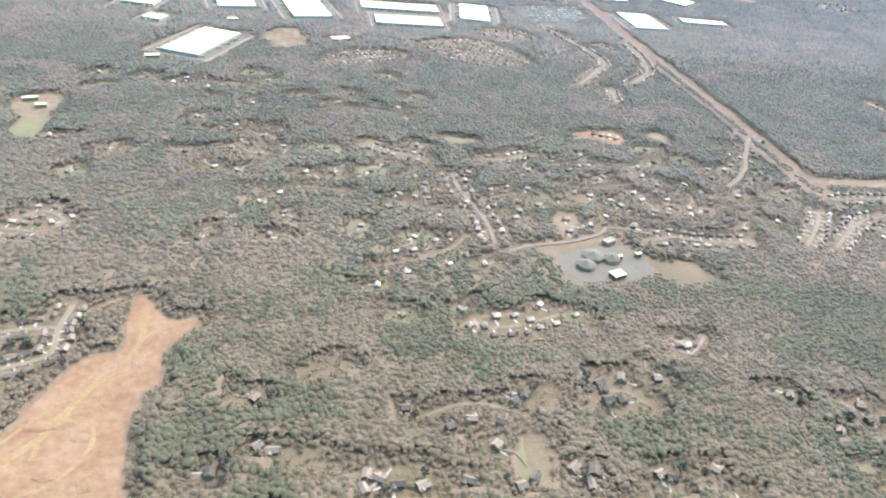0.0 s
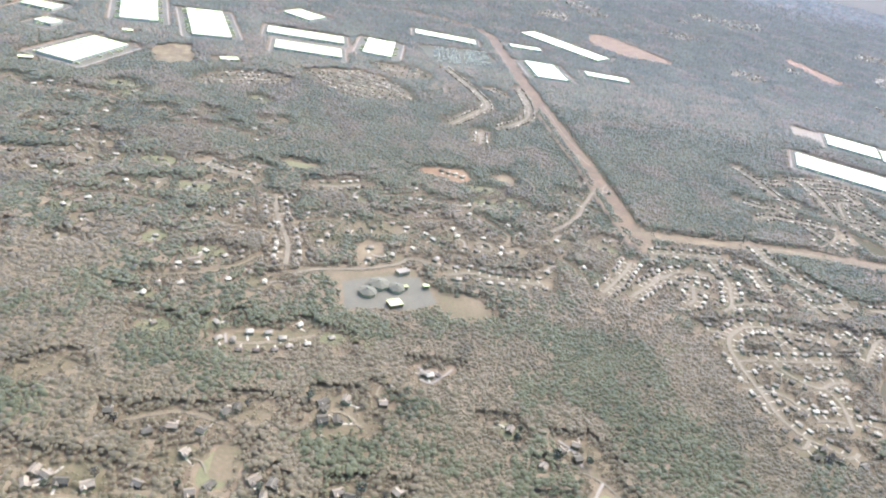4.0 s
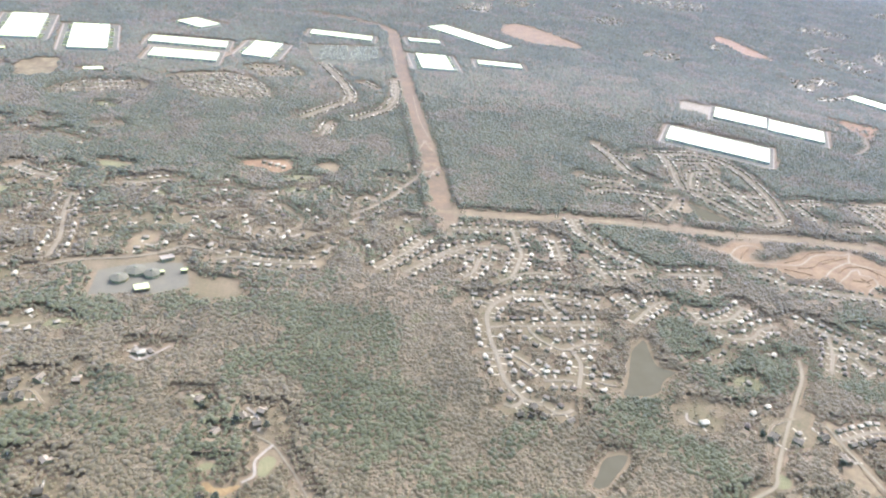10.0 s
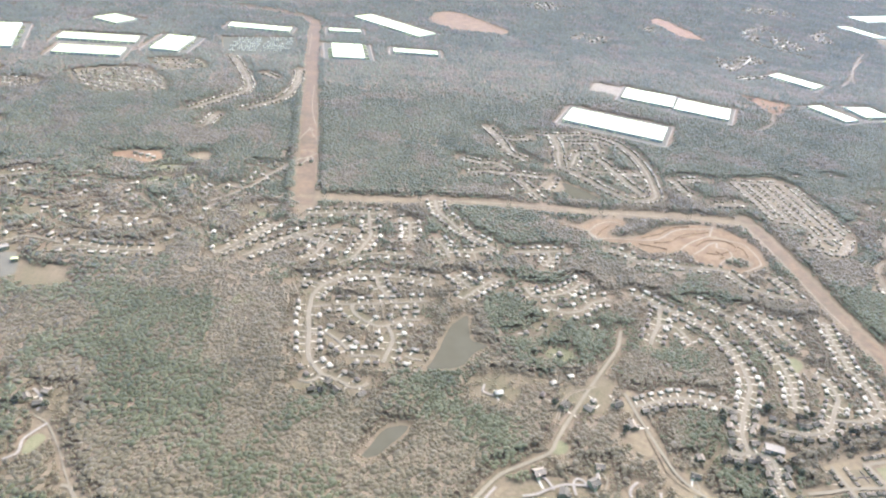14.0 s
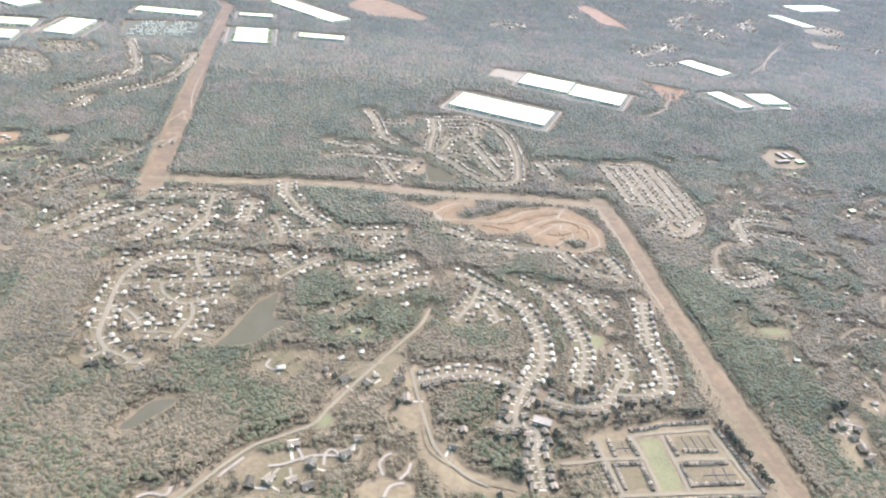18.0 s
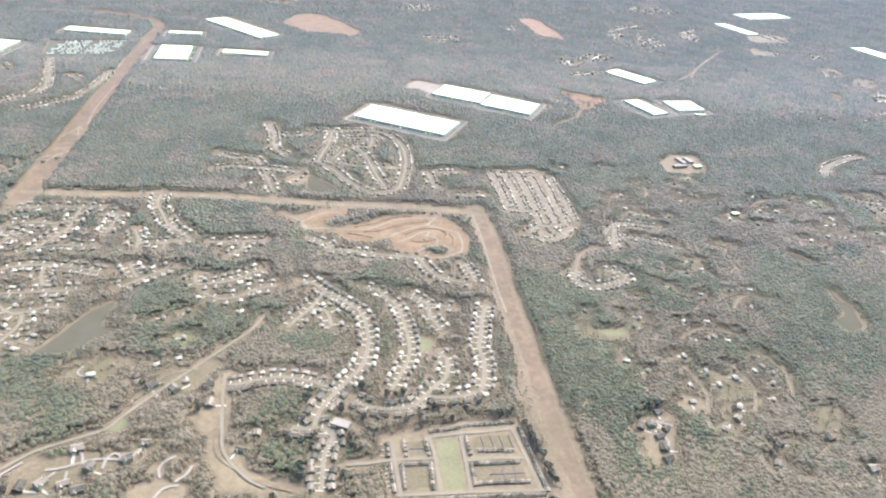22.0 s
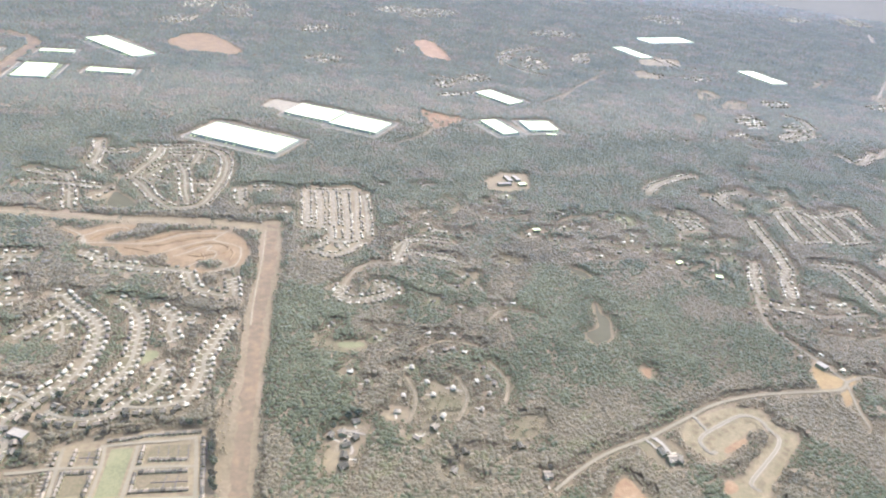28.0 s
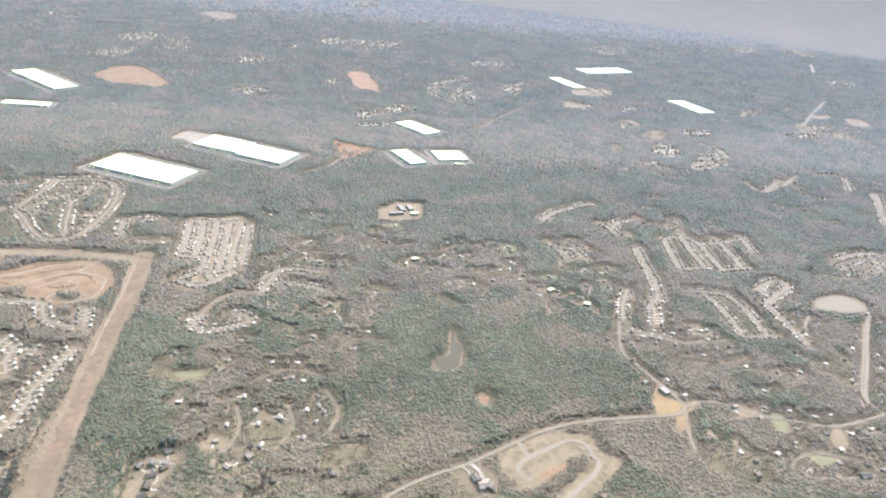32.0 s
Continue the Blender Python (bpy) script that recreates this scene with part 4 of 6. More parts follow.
spots = [(699, 278, 40, 1.0, 5), (716, 273, 130, 1.0, 5), (740, 278, 200, 1.0, 5), (744, 257, 90, 1.0, 5), (652, 292, 10, 1.0, 5), (1341, 175, 60, 1.0, 5), (1331, 184, 100, 1.0, 5),
         (1076, 219, 80, 0.9, 5), (1078, 206, 200, 0.9, 5), (1076, 194, 80, 0.9, 5), (1075, 183, 20, 0.9, 5), (1122, 243, 0, 0.9, 5), (1174, 271, 90, 0.9, 5), (1159, 235, 60, 0.9, 5), (1150, 222, 40, 0.9, 5), (1228, 164, 0, 1.0, 5), (1336, 175, 0, 1.1, 5),
         (102, 383, 40, 0.9, 5), (112, 382, 90, 0.9, 5), (122, 392, 10, 1.0, 5), (145, 388, 10, 0.9, 5), (156, 405, 50, 0.9, 5), (174, 325, 30, 0.9, 5), (189, 328, 70, 0.9, 5), (174, 308, 10, 1.0, 5), (247, 358, 20, 0.9, 5), (42, 253, 0, 0.9, 5), (55, 251, 20, 0.9, 5),
         (138, 259, 40, 0.9, 5), (148, 256, 70, 0.9, 5), (248, 574, 0, 0.9, 5), (216, 567, 0, 0.9, 5), (174, 542, 90, 0.9, 5), (167, 530, 20, 0.9, 5), (212, 529, 0, 0.9, 5), (209, 509, 0, 0.9, 5), (270, 519, 60, 1.0, 5), (1614, 265, 10, 0.9, 5), (1631, 246, 20, 0.9, 5),
         (1684, 196, 70, 0.9, 5), (1682, 162, 0, 1.2, 5), (1542, 349, 40, 0.9, 5), (1537, 308, 30, 0.9, 5), (664, 183, 20, 0.9, 5), (698, 203, 20, 1.0, 5), (676, 196, 70, 1.0, 5), (664, 214, 10, 1.0, 5), (650, 184, 50, 1.0, 5), (674, 177, 15, 1.0, 5), (638, 182, 80, 1.0, 5)]
for k, (x, y) in enumerate(((-21, 278), (-29, 281), (27, 260), (25, 251), (33, 257), (51, 306), (116, 310), (123, 315), (-21, 236), (79, 253), (106, 248), (115, 254), (144, 247), (326, 293), (337, 298), (335, 286), (310, 278), (242, 360), (253, 360), (190, 249), (184, 252), (175, 319), (183, 309), (217, 253))):
    spots.append((x, y, 37.0 * k, 0.8, 5))           # places of houses: x, y, turn of the front, size
taken = {(int(q[0] // 10), int(q[1] // 10)): [(q[0], q[1], 12)] for q in spots}


def free(x, y, r):
    i, j = int(x // 10), int(y // 10)
    for a in (-1, 0, 1):
        for b in (-1, 0, 1):
            for qx, qy, qr in taken.get((i + a, j + b), ()):
                if math.hypot(qx - x, qy - y) < (r + qr) * 0.5:
                    return False
    return True


def take(x, y, r):
    taken.setdefault((int(x // 10), int(y // 10)), []).append((x, y, r))


def house_row(ax, ay, bx, by, turn, size=0.44, gap=3.7):
    """A close row of small houses between two points, all with one front."""
    n = max(1, int(math.hypot(bx - ax, by - ay) / gap))
    for k in range(n + 1):
        x, y = ax + (bx - ax) * k / n, ay + (by - ay) * k / n
        spots.append((x, y, turn, size, 2.5))
        take(x, y, 3.0)


for row in ((905, 220, 926, 223, 5), (929, 225, 968, 227, 5), (938, 199, 961, 198, 0), (933, 186, 963, 186, 180), (932, 168, 966, 168, 180), (881, 188, 898, 188, 180), (884, 210, 884, 197, 90), (900, 210, 901, 197, 270),
            (901, 187, 900, 166, 270), (930, 212, 930, 196, 90), (929, 184, 929, 168, 90), (972, 219, 975, 190, 275), (975, 186, 978, 160, 275), (872, 208, 872, 197, 270), (873, 188, 874, 165, 270), (881, 187, 881, 168, 90),
            (877, 156, 922, 156, 180), (926, 156, 974, 156, 180)):
    house_row(*row)
for x, y in ((315, 716), (322, 710), (307, 717), (300, 721)):     # new houses on the clay site
    spots.append((x, y, 20, 0.85, 4.0))
    take(x, y, 6.0)
bare = cover == 2
for a, b in ((1, 0), (-1, 0), (0, 1), (0, -1)):       # crowns keep off the edges of open ground
    cover[np.roll(bare, (a, b), (0, 1))] = 2
lines = [(curve(line, 4), w, gap) for line, w, gap in STREETS] + [(curve(line, 4), 2.6, gap) for line, gap in LANES]
rng = random.Random(5)
for line in TRACKS:
    structure("road", strip(curve(line, 3), 3.4, 0.6, 0.05), PALE_DIRT, "pale unpaved street across graded earth", "road")
for line, w, gap in lines:
    mark_line(line, w / 2 + (1.0 if gap else 1.7), 2, True)
    if not gap and w >= 4:
        structure("lawn", strip(line, w + 0.9, 1.0), LAWN, "mown grass shoulders of a country road", "verge")
for line, w, gap in lines:
    if gap:
        half = (8.6 if gap > 6 else 7.5) * (1.5 if line[0][1] > 600 else 1.0)
        if gap >= 11 and w == 2.6:
            structure("lawn", strip(line, 6.5, 3.0), LAWN, "rough grass along a quiet lane", "verge")
            mark_line(line, 3.0, 1)
        if gap < 11:
            structure("lawn", strip(line, 2 * half, 4.0), LAWN, "strip of tan and green front yards along a street", "lawn")
            mark_line(line, half, 1)
for line, w, gap in lines:
    paved = TARMAC
    if gap and w < 4.6:
        structure("pavement", strip(line, w * 0.58 + 0.8, 0.1, 0.3), CONCRETE, "pale concrete kerb and walk along a street", "kerb")
    if w == 2.6:
        paved = DIRT
    label = "sun-bleached grey residential street" if gap else "grey paved country road through the woods"
    structure("road", strip(line, w * 0.58, 0.15, 0.55), paved, label, "road")
    if not gap:
        continue
    size = 0.6 if gap <= 6 else (0.72 if gap <= 8 else 0.8)
    back = w * 0.4 + 3.6 * size + (2.2 if gap <= 6 else 3.0 if gap <= 8.5 else 4.6)
    run, at, k = 0.0, gap * 0.5, 0
    for (ax, ay), (bx, by) in zip(line[:-1], line[1:]):
        d = math.hypot(bx - ax, by - ay)
        while at < run + d and d > 0:
            u = (at - run) / d
            px, py, dx, dy = ax + (bx - ax) * u, ay + (by - ay) * u, (bx - ax) / d, (by - ay) / d
            for side in (-1, 1):
                if rng.random() < 0.07 or (gap > 11 and rng.random() < 0.35):
                    continue
                off = back + rng.uniform(-0.4, 1.4) + (rng.uniform(2, 7) if gap > 11 else 0)
                x, y = px - dy * off * side + dx * rng.uniform(-0.8, 0.8), py + dx * off * side + dy * rng.uniform(-0.8, 0.8)
                if road_cells[cell(x, y)] or not free(x, y, 7.5 * size):
                    continue
                turn = math.degrees(math.atan2(dy, dx)) + (0 if side > 0 else 180) + rng.uniform(-5, 5)
                spots.append((x, y, turn, size, off - w / 2))
                take(x, y, 7.5 * size)
            at += gap * rng.uniform(0.93, 1.12)
        run += d


# scattered houses in yards of their own, deep in the woods: corner, corner, how many
for x0, y0, x1, y1, count in ((-90, 480, 130, 690, 26), (140, 515, 420, 690, 46), (-60, 225, 320, 330, 9), (40, 370, 180, 470, 7), (690, 180, 760, 260, 6), (690, 290, 760, 380, 6),
                              (1040, 160, 1260, 420, 26), (1150, 560, 1330, 740, 18), (1340, 500, 1620, 660, 26), (1580, 150, 1900, 380, 34), (-260, 560, -60, 860, 11), (-100, 750, 120, 880, 12),
                              (1900, 380, 2200, 560, 14), (1700, 700, 2200, 1000, 20), (380, 500, 480, 600, 10), (750, 150, 850, 250, 10), (1150, 420, 1300, 520, 8)):
    for k in range(count):
        x, y = rng.uniform(x0, x1), rng.uniform(y0, y1)
        if not free(x, y, 22) or cover[cell(x, y)]:
            continue
        a, r = rng.uniform(0, 6.28), rng.uniform(5, 9) * (1.45 if y > 450 else 1.1)
        out = [(x + r * rng.uniform(0.7, 1.7) * math.cos(t * 0.9), y + r * rng.uniform(0.6, 1.2) * math.sin(t * 0.9)) for t in range(7)]
        bm, line = patch(out, True, 2.0)
        mark_poly(line, 1)
        structure("lawn", bm, LAWN if rng.random() < 0.7 else GREEN, "small yard of tan grass among the trees", "lawn")
        spots.append((x, y, math.degrees(a), 0.8, 5.0))
        take(x, y, 12)
        drive = curve([(x + 4 * math.sin(a), y - 4 * math.cos(a)), (x + 11 * math.sin(a + 0.3), y - 11 * math.cos(a + 0.3)), (x + 19 * math.sin(a), y - 19 * math.cos(a))], 4)
        mark_line(drive, 1.6, 2, True)
        structure("road", strip(drive, 1.6 if y > 450 else 1.1, 0.2, 0.55), CONCRETE if y > 450 else TARMAC, "narrow pale drive through the woods to a house", "drive")


def cluster(points, gap, turn, label):
    """A tight neighbourhood: a yard with rows of houses on little streets."""
    bm, line = patch(points, True, 4.0)
    mark_poly(line, 1)
    structure("lawn", bm, LAWN, label, "lawn")
    p = np.array(points, float)
    c, r = p.mean(0), np.abs(p - p.mean(0)).max()
    dx, dy = math.cos(radians(turn)), math.sin(radians(turn))
    n = int(r / gap) + 1
    for j in range(-n, n + 1):
        v = j * gap * 1.55
        row = []
        for i in range(-2 * n, 2 * n + 1):
            u = i * gap * 0.5
            wob = 5 * math.sin(u * 0.03 + j)
            x, y = c[0] + dx * u - dy * (v + wob), c[1] + dy * u + dx * (v + wob)
            inside = False
            for (xa, ya), (xb, yb) in zip(p, np.roll(p, -1, 0)):
                if (ya > y) != (yb > y) and x < (xb - xa) * (y - ya) / (yb - ya) + xa:
                    inside = not inside
            if not inside:
                continue
            if j % 2 == 0:
                row.append((x, y))
            if i % 2 == 0 and rng.random() < 0.9 and free(x, y, 6.5):
                off = gap * 0.52 * (1 if (i // 2) % 2 else -1)
                hx, hy = (x - dy * off, y + dx * off) if j % 2 == 0 else (x, y)
                spots.append((hx, hy, turn + (0 if off > 0 else 180), 0.62 if gap < 10 else 1.1, 4.0))
                take(hx, hy, 6.0)
        if len(row) > 3:
            structure("road", strip(row, 2.6 if gap < 10 else 4.0, 0.1, 0.55), DRIVE if gap > 10 else CONCRETE, "pale neighbourhood street", "road")


for points, gap, turn in (
        ([(0, 922), (25, 963), (103, 983), (116, 955), (69, 931), (13, 901)], 7, 18), ([(134, 1027), (228, 1066), (273, 1020), (289, 957), (217, 933), (176, 956)], 7, -20),
        ([(232, 1114), (303, 1134), (331, 1078), (271, 1054)], 9, -12), 
        ([(1959, 569), (1992, 627), (2093, 630), (2021, 552)], 8.5, 20)):
    cluster(points, gap, turn, "tan yards of a tight neighbourhood")


def far_town(x, y, a, b):
    """A far neighbourhood round a middle, with its half widths."""
    t = 20 + 25 * math.sin(x)
    cluster([(x + a * u, y + b * v) for u, v in ((-1, -0.6), (-0.3, -1), (0.7, -0.5), (1, 0.6), (0.3, 1), (-0.7, 0.4))], 11, t, "far tan clearing with pale houses")


far_town(716, 1801, 49, 49)
far_town(749, 2046, 61, 71)
far_town(848, 2022, 42, 68)
far_town(854, 1907, 48, 46)
far_town(501, 2304, 26, 47)
far_town(909, 2415, 43, 55)
far_town(1064, 1806, 50, 58)
far_town(1173, 2027, 23, 30)
far_town(1100, 1462, 30, 45)
far_town(1326, 2183, 71, 72)
far_town(1445, 2180, 88, 95)
far_town(1409, 1359, 47, 38)
far_town(1327, 1305, 18, 38)
far_town(1338, 1223, 24, 22)
far_town(1545, 1613, 30, 55)
far_town(1280, 1600, 22, 33)
far_town(1764, 1966, 71, 62)
far_town(1604, 1549, 42, 77)
far_town(1754, 1633, 34, 57)
far_town(1632, 1679, 28, 30)
far_town(1840, 1948, 52, 42)
far_town(2344, 2411, 91, 116)
far_town(3059, 2668, 86, 75)
far_town(1964, 1133, 41, 51)
far_town(1882, 1041, 28, 23)
far_town(2047, 1090, 42, 49)
far_town(2024, 1482, 37, 33)
far_town(2115, 1285, 45, 37)
far_town(2416, 1308, 55, 34)
far_town(3085, 2041, 82, 60)
far_town(3385, 2722, 87, 109)
far_town(2761, 3817, 139, 143)
far_town(423, 2323, 39, 51)
far_town(1479, 3198, 81, 97)
far_town(419, 2095, 36, 42)


# ---- houses ----
def gable(bm, x0, x1, y0, y1, z0, h, over, along_x=True, thick=0.22):
    """A pitched roof of two thick slabs."""
    if along_x:
        ym = (y0 + y1) / 2
        a, b = (x0 - over, x1 + over), ((y0 - over, ym), (y1 + over, ym))
        drop = h * over / (ym - y0)
        for ye, yr in b:
            lo = [(a[0], ye, z0 - drop), (a[1], ye, z0 - drop), (a[1], yr, z0 + h), (a[0], yr, z0 + h)]
            vs = [bm.verts.new(p) for p in lo] + [bm.verts.new((x, y, z + thick)) for x, y, z in lo]
            for f in ((3, 2, 1, 0), (4, 5, 6, 7), (0, 1, 5, 4), (1, 2, 6, 5), (2, 3, 7, 6), (3, 0, 4, 7)):
                bm.faces.new([vs[i] for i in f])
    else:
        xm = (x0 + x1) / 2
        drop = h * over / (xm - x0)
        for xe, xr in ((x0 - over, xm), (x1 + over, xm)):
            lo = [(xe, y0 - over, z0 - drop), (xe, y1, z0 - drop), (xr, y1, z0 + h), (xr, y0 - over, z0 + h)]
            vs = [bm.verts.new(p) for p in lo] + [bm.verts.new((x, y, z + thick)) for x, y, z in lo]
            for f in ((3, 2, 1, 0), (4, 5, 6, 7), (0, 1, 5, 4), (1, 2, 6, 5), (2, 3, 7, 6), (3, 0, 4, 7)):
                bm.faces.new([vs[i] for i in f])


def walls(bm, x0, x1, y0, y1, h, top, along_x=True):
    """A closed wall block with gable ends."""
    base = [bm.verts.new((x, y, 0)) for x, y in ((x0, y0), (x1, y0), (x1, y1), (x0, y1))]
    eave = [bm.verts.new((x, y, h)) for x, y in ((x0, y0), (x1, y0), (x1, y1), (x0, y1))]
    if along_x:
        r = [bm.verts.new((x, (y0 + y1) / 2, h + top)) for x in (x0, x1)]
        faces = [(base[0], base[1], eave[1], eave[0]), (base[2], base[3], eave[3], eave[2]), (base[1], base[2], eave[2], r[1], eave[1]), (base[3], base[0], eave[0], r[0], eave[3]),
                 (eave[0], eave[1], r[1], r[0]), (eave[2], eave[3], r[0], r[1])]
    else:
        r = [bm.verts.new(((x0 + x1) / 2, y, h + top)) for y in (y0, y1)]
        faces = [(base[0], base[1], eave[1], r[0], eave[0]), (base[1], base[2], eave[2], eave[1]), (base[2], base[3], eave[3], r[1], eave[2]), (base[3], base[0], eave[0], eave[3]),
                 (eave[0], r[0], r[1], eave[3]), (eave[1], eave[2], r[1], r[0])]
    for f in faces:
        bm.faces.new(f)


def build_house(w, d, h, wing, label):
    """A house with its front towards -y."""
    ob = empty("house", label, "house", "houses along the streets")
    bm = bmesh.new()
    walls(bm, -w / 2, w / 2, -d / 2, d / 2, h, 1.5)
    walls(bm, -w / 2 + 0.3, -w / 2 + 0.3 + wing, -d / 2 - 1.6, 0, h - 0.25, 1.1, False)
    part("wall", bm, SIDING, ob)
    bm = bmesh.new()
    gable(bm, -w / 2, w / 2, -d / 2, d / 2, h, 1.5, 0.35)
    gable(bm, -w / 2 + 0.3, -w / 2 + 0.3 + wing, -d / 2 - 1.6, 0, h - 0.25, 1.1, 0.3, False)
    roof = part("roof", bm, SHINGLE, ob)
    part("garage_door", boxes((-w / 2 + 0.7, -w / 2 - 0.1 + wing, -d / 2 - 1.66, -d / 2 - 1.6, 0, 1.5)), WHITE, ob, "white panelled garage door")
    part("door", boxes((0.9, 1.5, -d / 2 - 0.05, -d / 2, 0.1, 1.4)), DARK, ob)
    for x in (1.9, w / 2 - 0.9):
        glazed = part("window", boxes((x - 0.08, x + 0.68, -d / 2 - 0.04, -d / 2, h - 1.38, h - 0.32)), WHITE, ob)
        part("pane", boxes((x, x + 0.6, -d / 2 - 0.07, -d / 2 - 0.04, h - 1.3, h - 0.4)), PANE, glazed)
    part("chimney", boxes((w / 2 - 0.9, w / 2 - 0.4, -0.4, 0.4, h + 0.6, h + 2.3)), SIDING, roof, "square chimney")
    part("driveway", boxes((-w / 2 + 0.8, -w / 2 + wing - 0.6, -d / 2 - 9.5, -d / 2 - 1.6, 0.05, 0.19)), DRIVE, ob, "pale concrete driveway")
    return ob


KINDS = [(7.4, 5.4, 2.9, 2.9, "two-storey house with dark shingle roof and pale siding"), (8.2, 5.0, 2.2, 3.1, "single-storey ranch house with brown shingle roof"),
         (6.6, 5.8, 3.3, 2.7, "tall narrow house with grey shingle roof and cream siding"), (7.8, 5.6, 2.6, 3.2, "brick-fronted house with low grey shingle roof")]
near = [s for s in spots if s[1] < 600]
near.sort(key=lambda s: s[1] + 0.12 * s[0])
near, rest = near[:300], near[300:] + [s for s in spots if s[1] >= 600]
models = [build_house(*k) for k in KINDS]
for i, (x, y, turn, size, off) in enumerate(near):
    m = pose(x, y, 0.1, 0, 0, turn) @ Matrix.Scale(size, 4)
    kind = models[rng.randrange(4)] if i >= 4 else models[i]
    if i < 4:
        kind.matrix_basis = m
    else:
        ob = copy_thing(kind, pose(x, y, 0.1, 0, 0, turn))
        ob.scale = (size, size, size)

# the far houses, walls and roofs, as one piece
wv, wf, wm, at = [], [], [], 0
shape = np.array([(-3.6, -2.6, 0), (3.6, -2.6, 0), (3.6, 2.6, 0), (-3.6, 2.6, 0), (-3.6, -2.6, 2.8), (3.6, -2.6, 2.8), (3.6, 2.6, 2.8), (-3.6, 2.6, 2.8),
                  (-3.9, -3.0, 2.7), (3.9, -3.0, 2.7), (3.9, 3.0, 2.7), (-3.9, 3.0, 2.7), (-3.9, 0, 4.5), (3.9, 0, 4.5),
                  (-3.2, -10.5, 0.19), (-1.2, -10.5, 0.19), (-1.2, -2.6, 0.19), (-3.2, -2.6, 0.19)])
quads = np.array([(0, 1, 5, 4), (1, 2, 6, 5), (2, 3, 7, 6), (3, 0, 4, 7), (8, 9, 13, 12), (10, 11, 12, 13), (9, 10, 13, 13), (11, 8, 12, 12), (14, 15, 16, 17)])
tris = np.array([t for a, b, c, d in quads for t in ((a, b, c), (a, c, d)) if len(set(t)) == 3])
slot = np.array([0 if max(t) < 8 else (2 if min(t) >= 14 else 1) for t in tris])
for x, y, turn, size, off in rest:
    size *= 0.82
    ca, sa = math.cos(radians(turn)) * size, math.sin(radians(turn)) * size
    k = rng.uniform(0.85, 1.15)
    wv.append(np.stack([x + shape[:, 0] * ca * k - shape[:, 1] * sa, y + shape[:, 0] * sa * k + shape[:, 1] * ca, 0.1 + shape[:, 2] * size * rng.uniform(0.8, 1.2)], 1))
    wf.append(tris + at)
    wm.append(slot)
    at += len(shape)
me = raw_mesh("far_houses", np.concatenate(wv), np.concatenate(wf), [SIDING, PALE_SHINGLE, DRIVE], np.concatenate(wm))
tagged(part("far_houses", me, None), "rows of distant houses with dark roofs and pale drives", "houses", kind="stuff")

# ---- warehouses: middle, length, depth, turn ----
WEST_PARK = [
    (-147, 972, 110, 52, 68), (-136, 1229, 55, 160, 12), (-25, 1197, 58, 156, 13), (129, 1216, 125, 41, 1), (136, 1135, 103, 47, 1), (252, 1211, 48, 100, -8),
    (386, 1365, 117, 34, -6), (549, 1384, 63, 22, 2), (652, 1460, 52, 192, 42), (553, 1231, 57, 98, 2), (679, 1254, 83, 28, -3), (-256, 1151, 32, 48, 78),
    (-222, 1071, 25, 27, 70), (121, 1357, 50, 60, 55),
]
EAST_PARK = [
    (953, 904, 150, 68, -29), (1063, 1049, 86, 66, -28), (1139, 999, 88, 66, -30), (1437, 1215, 45, 95, 35), (1390, 1016, 34, 80, 20), (1470, 1032, 58, 52, 8),
    (2160, 1984, 190, 70, 20), (1955, 1760, 45, 128, 18), (2238, 1548, 55, 127, 14), (3375, 4209, 131, 223, 25),
]


def build_trailer():
    ob = empty("truck_trailer", "white box trailer parked at the warehouse docks", "trailer", "trailers at the docks")
    part("box", boxes((-0.65, 0.65, -3.2, 3.2, 0.6, 2.0)), WHITE, ob)
    for y in (-2.4, -1.7):
        part("wheel", boxes((-0.6, 0.6, y - 0.25, y + 0.25, 0.0, 0.5)), DARK, ob)
    part("landing_leg", boxes((-0.4, 0.4, 1.9, 2.1, 0.0, 0.6)), STEEL, ob)
    return ob


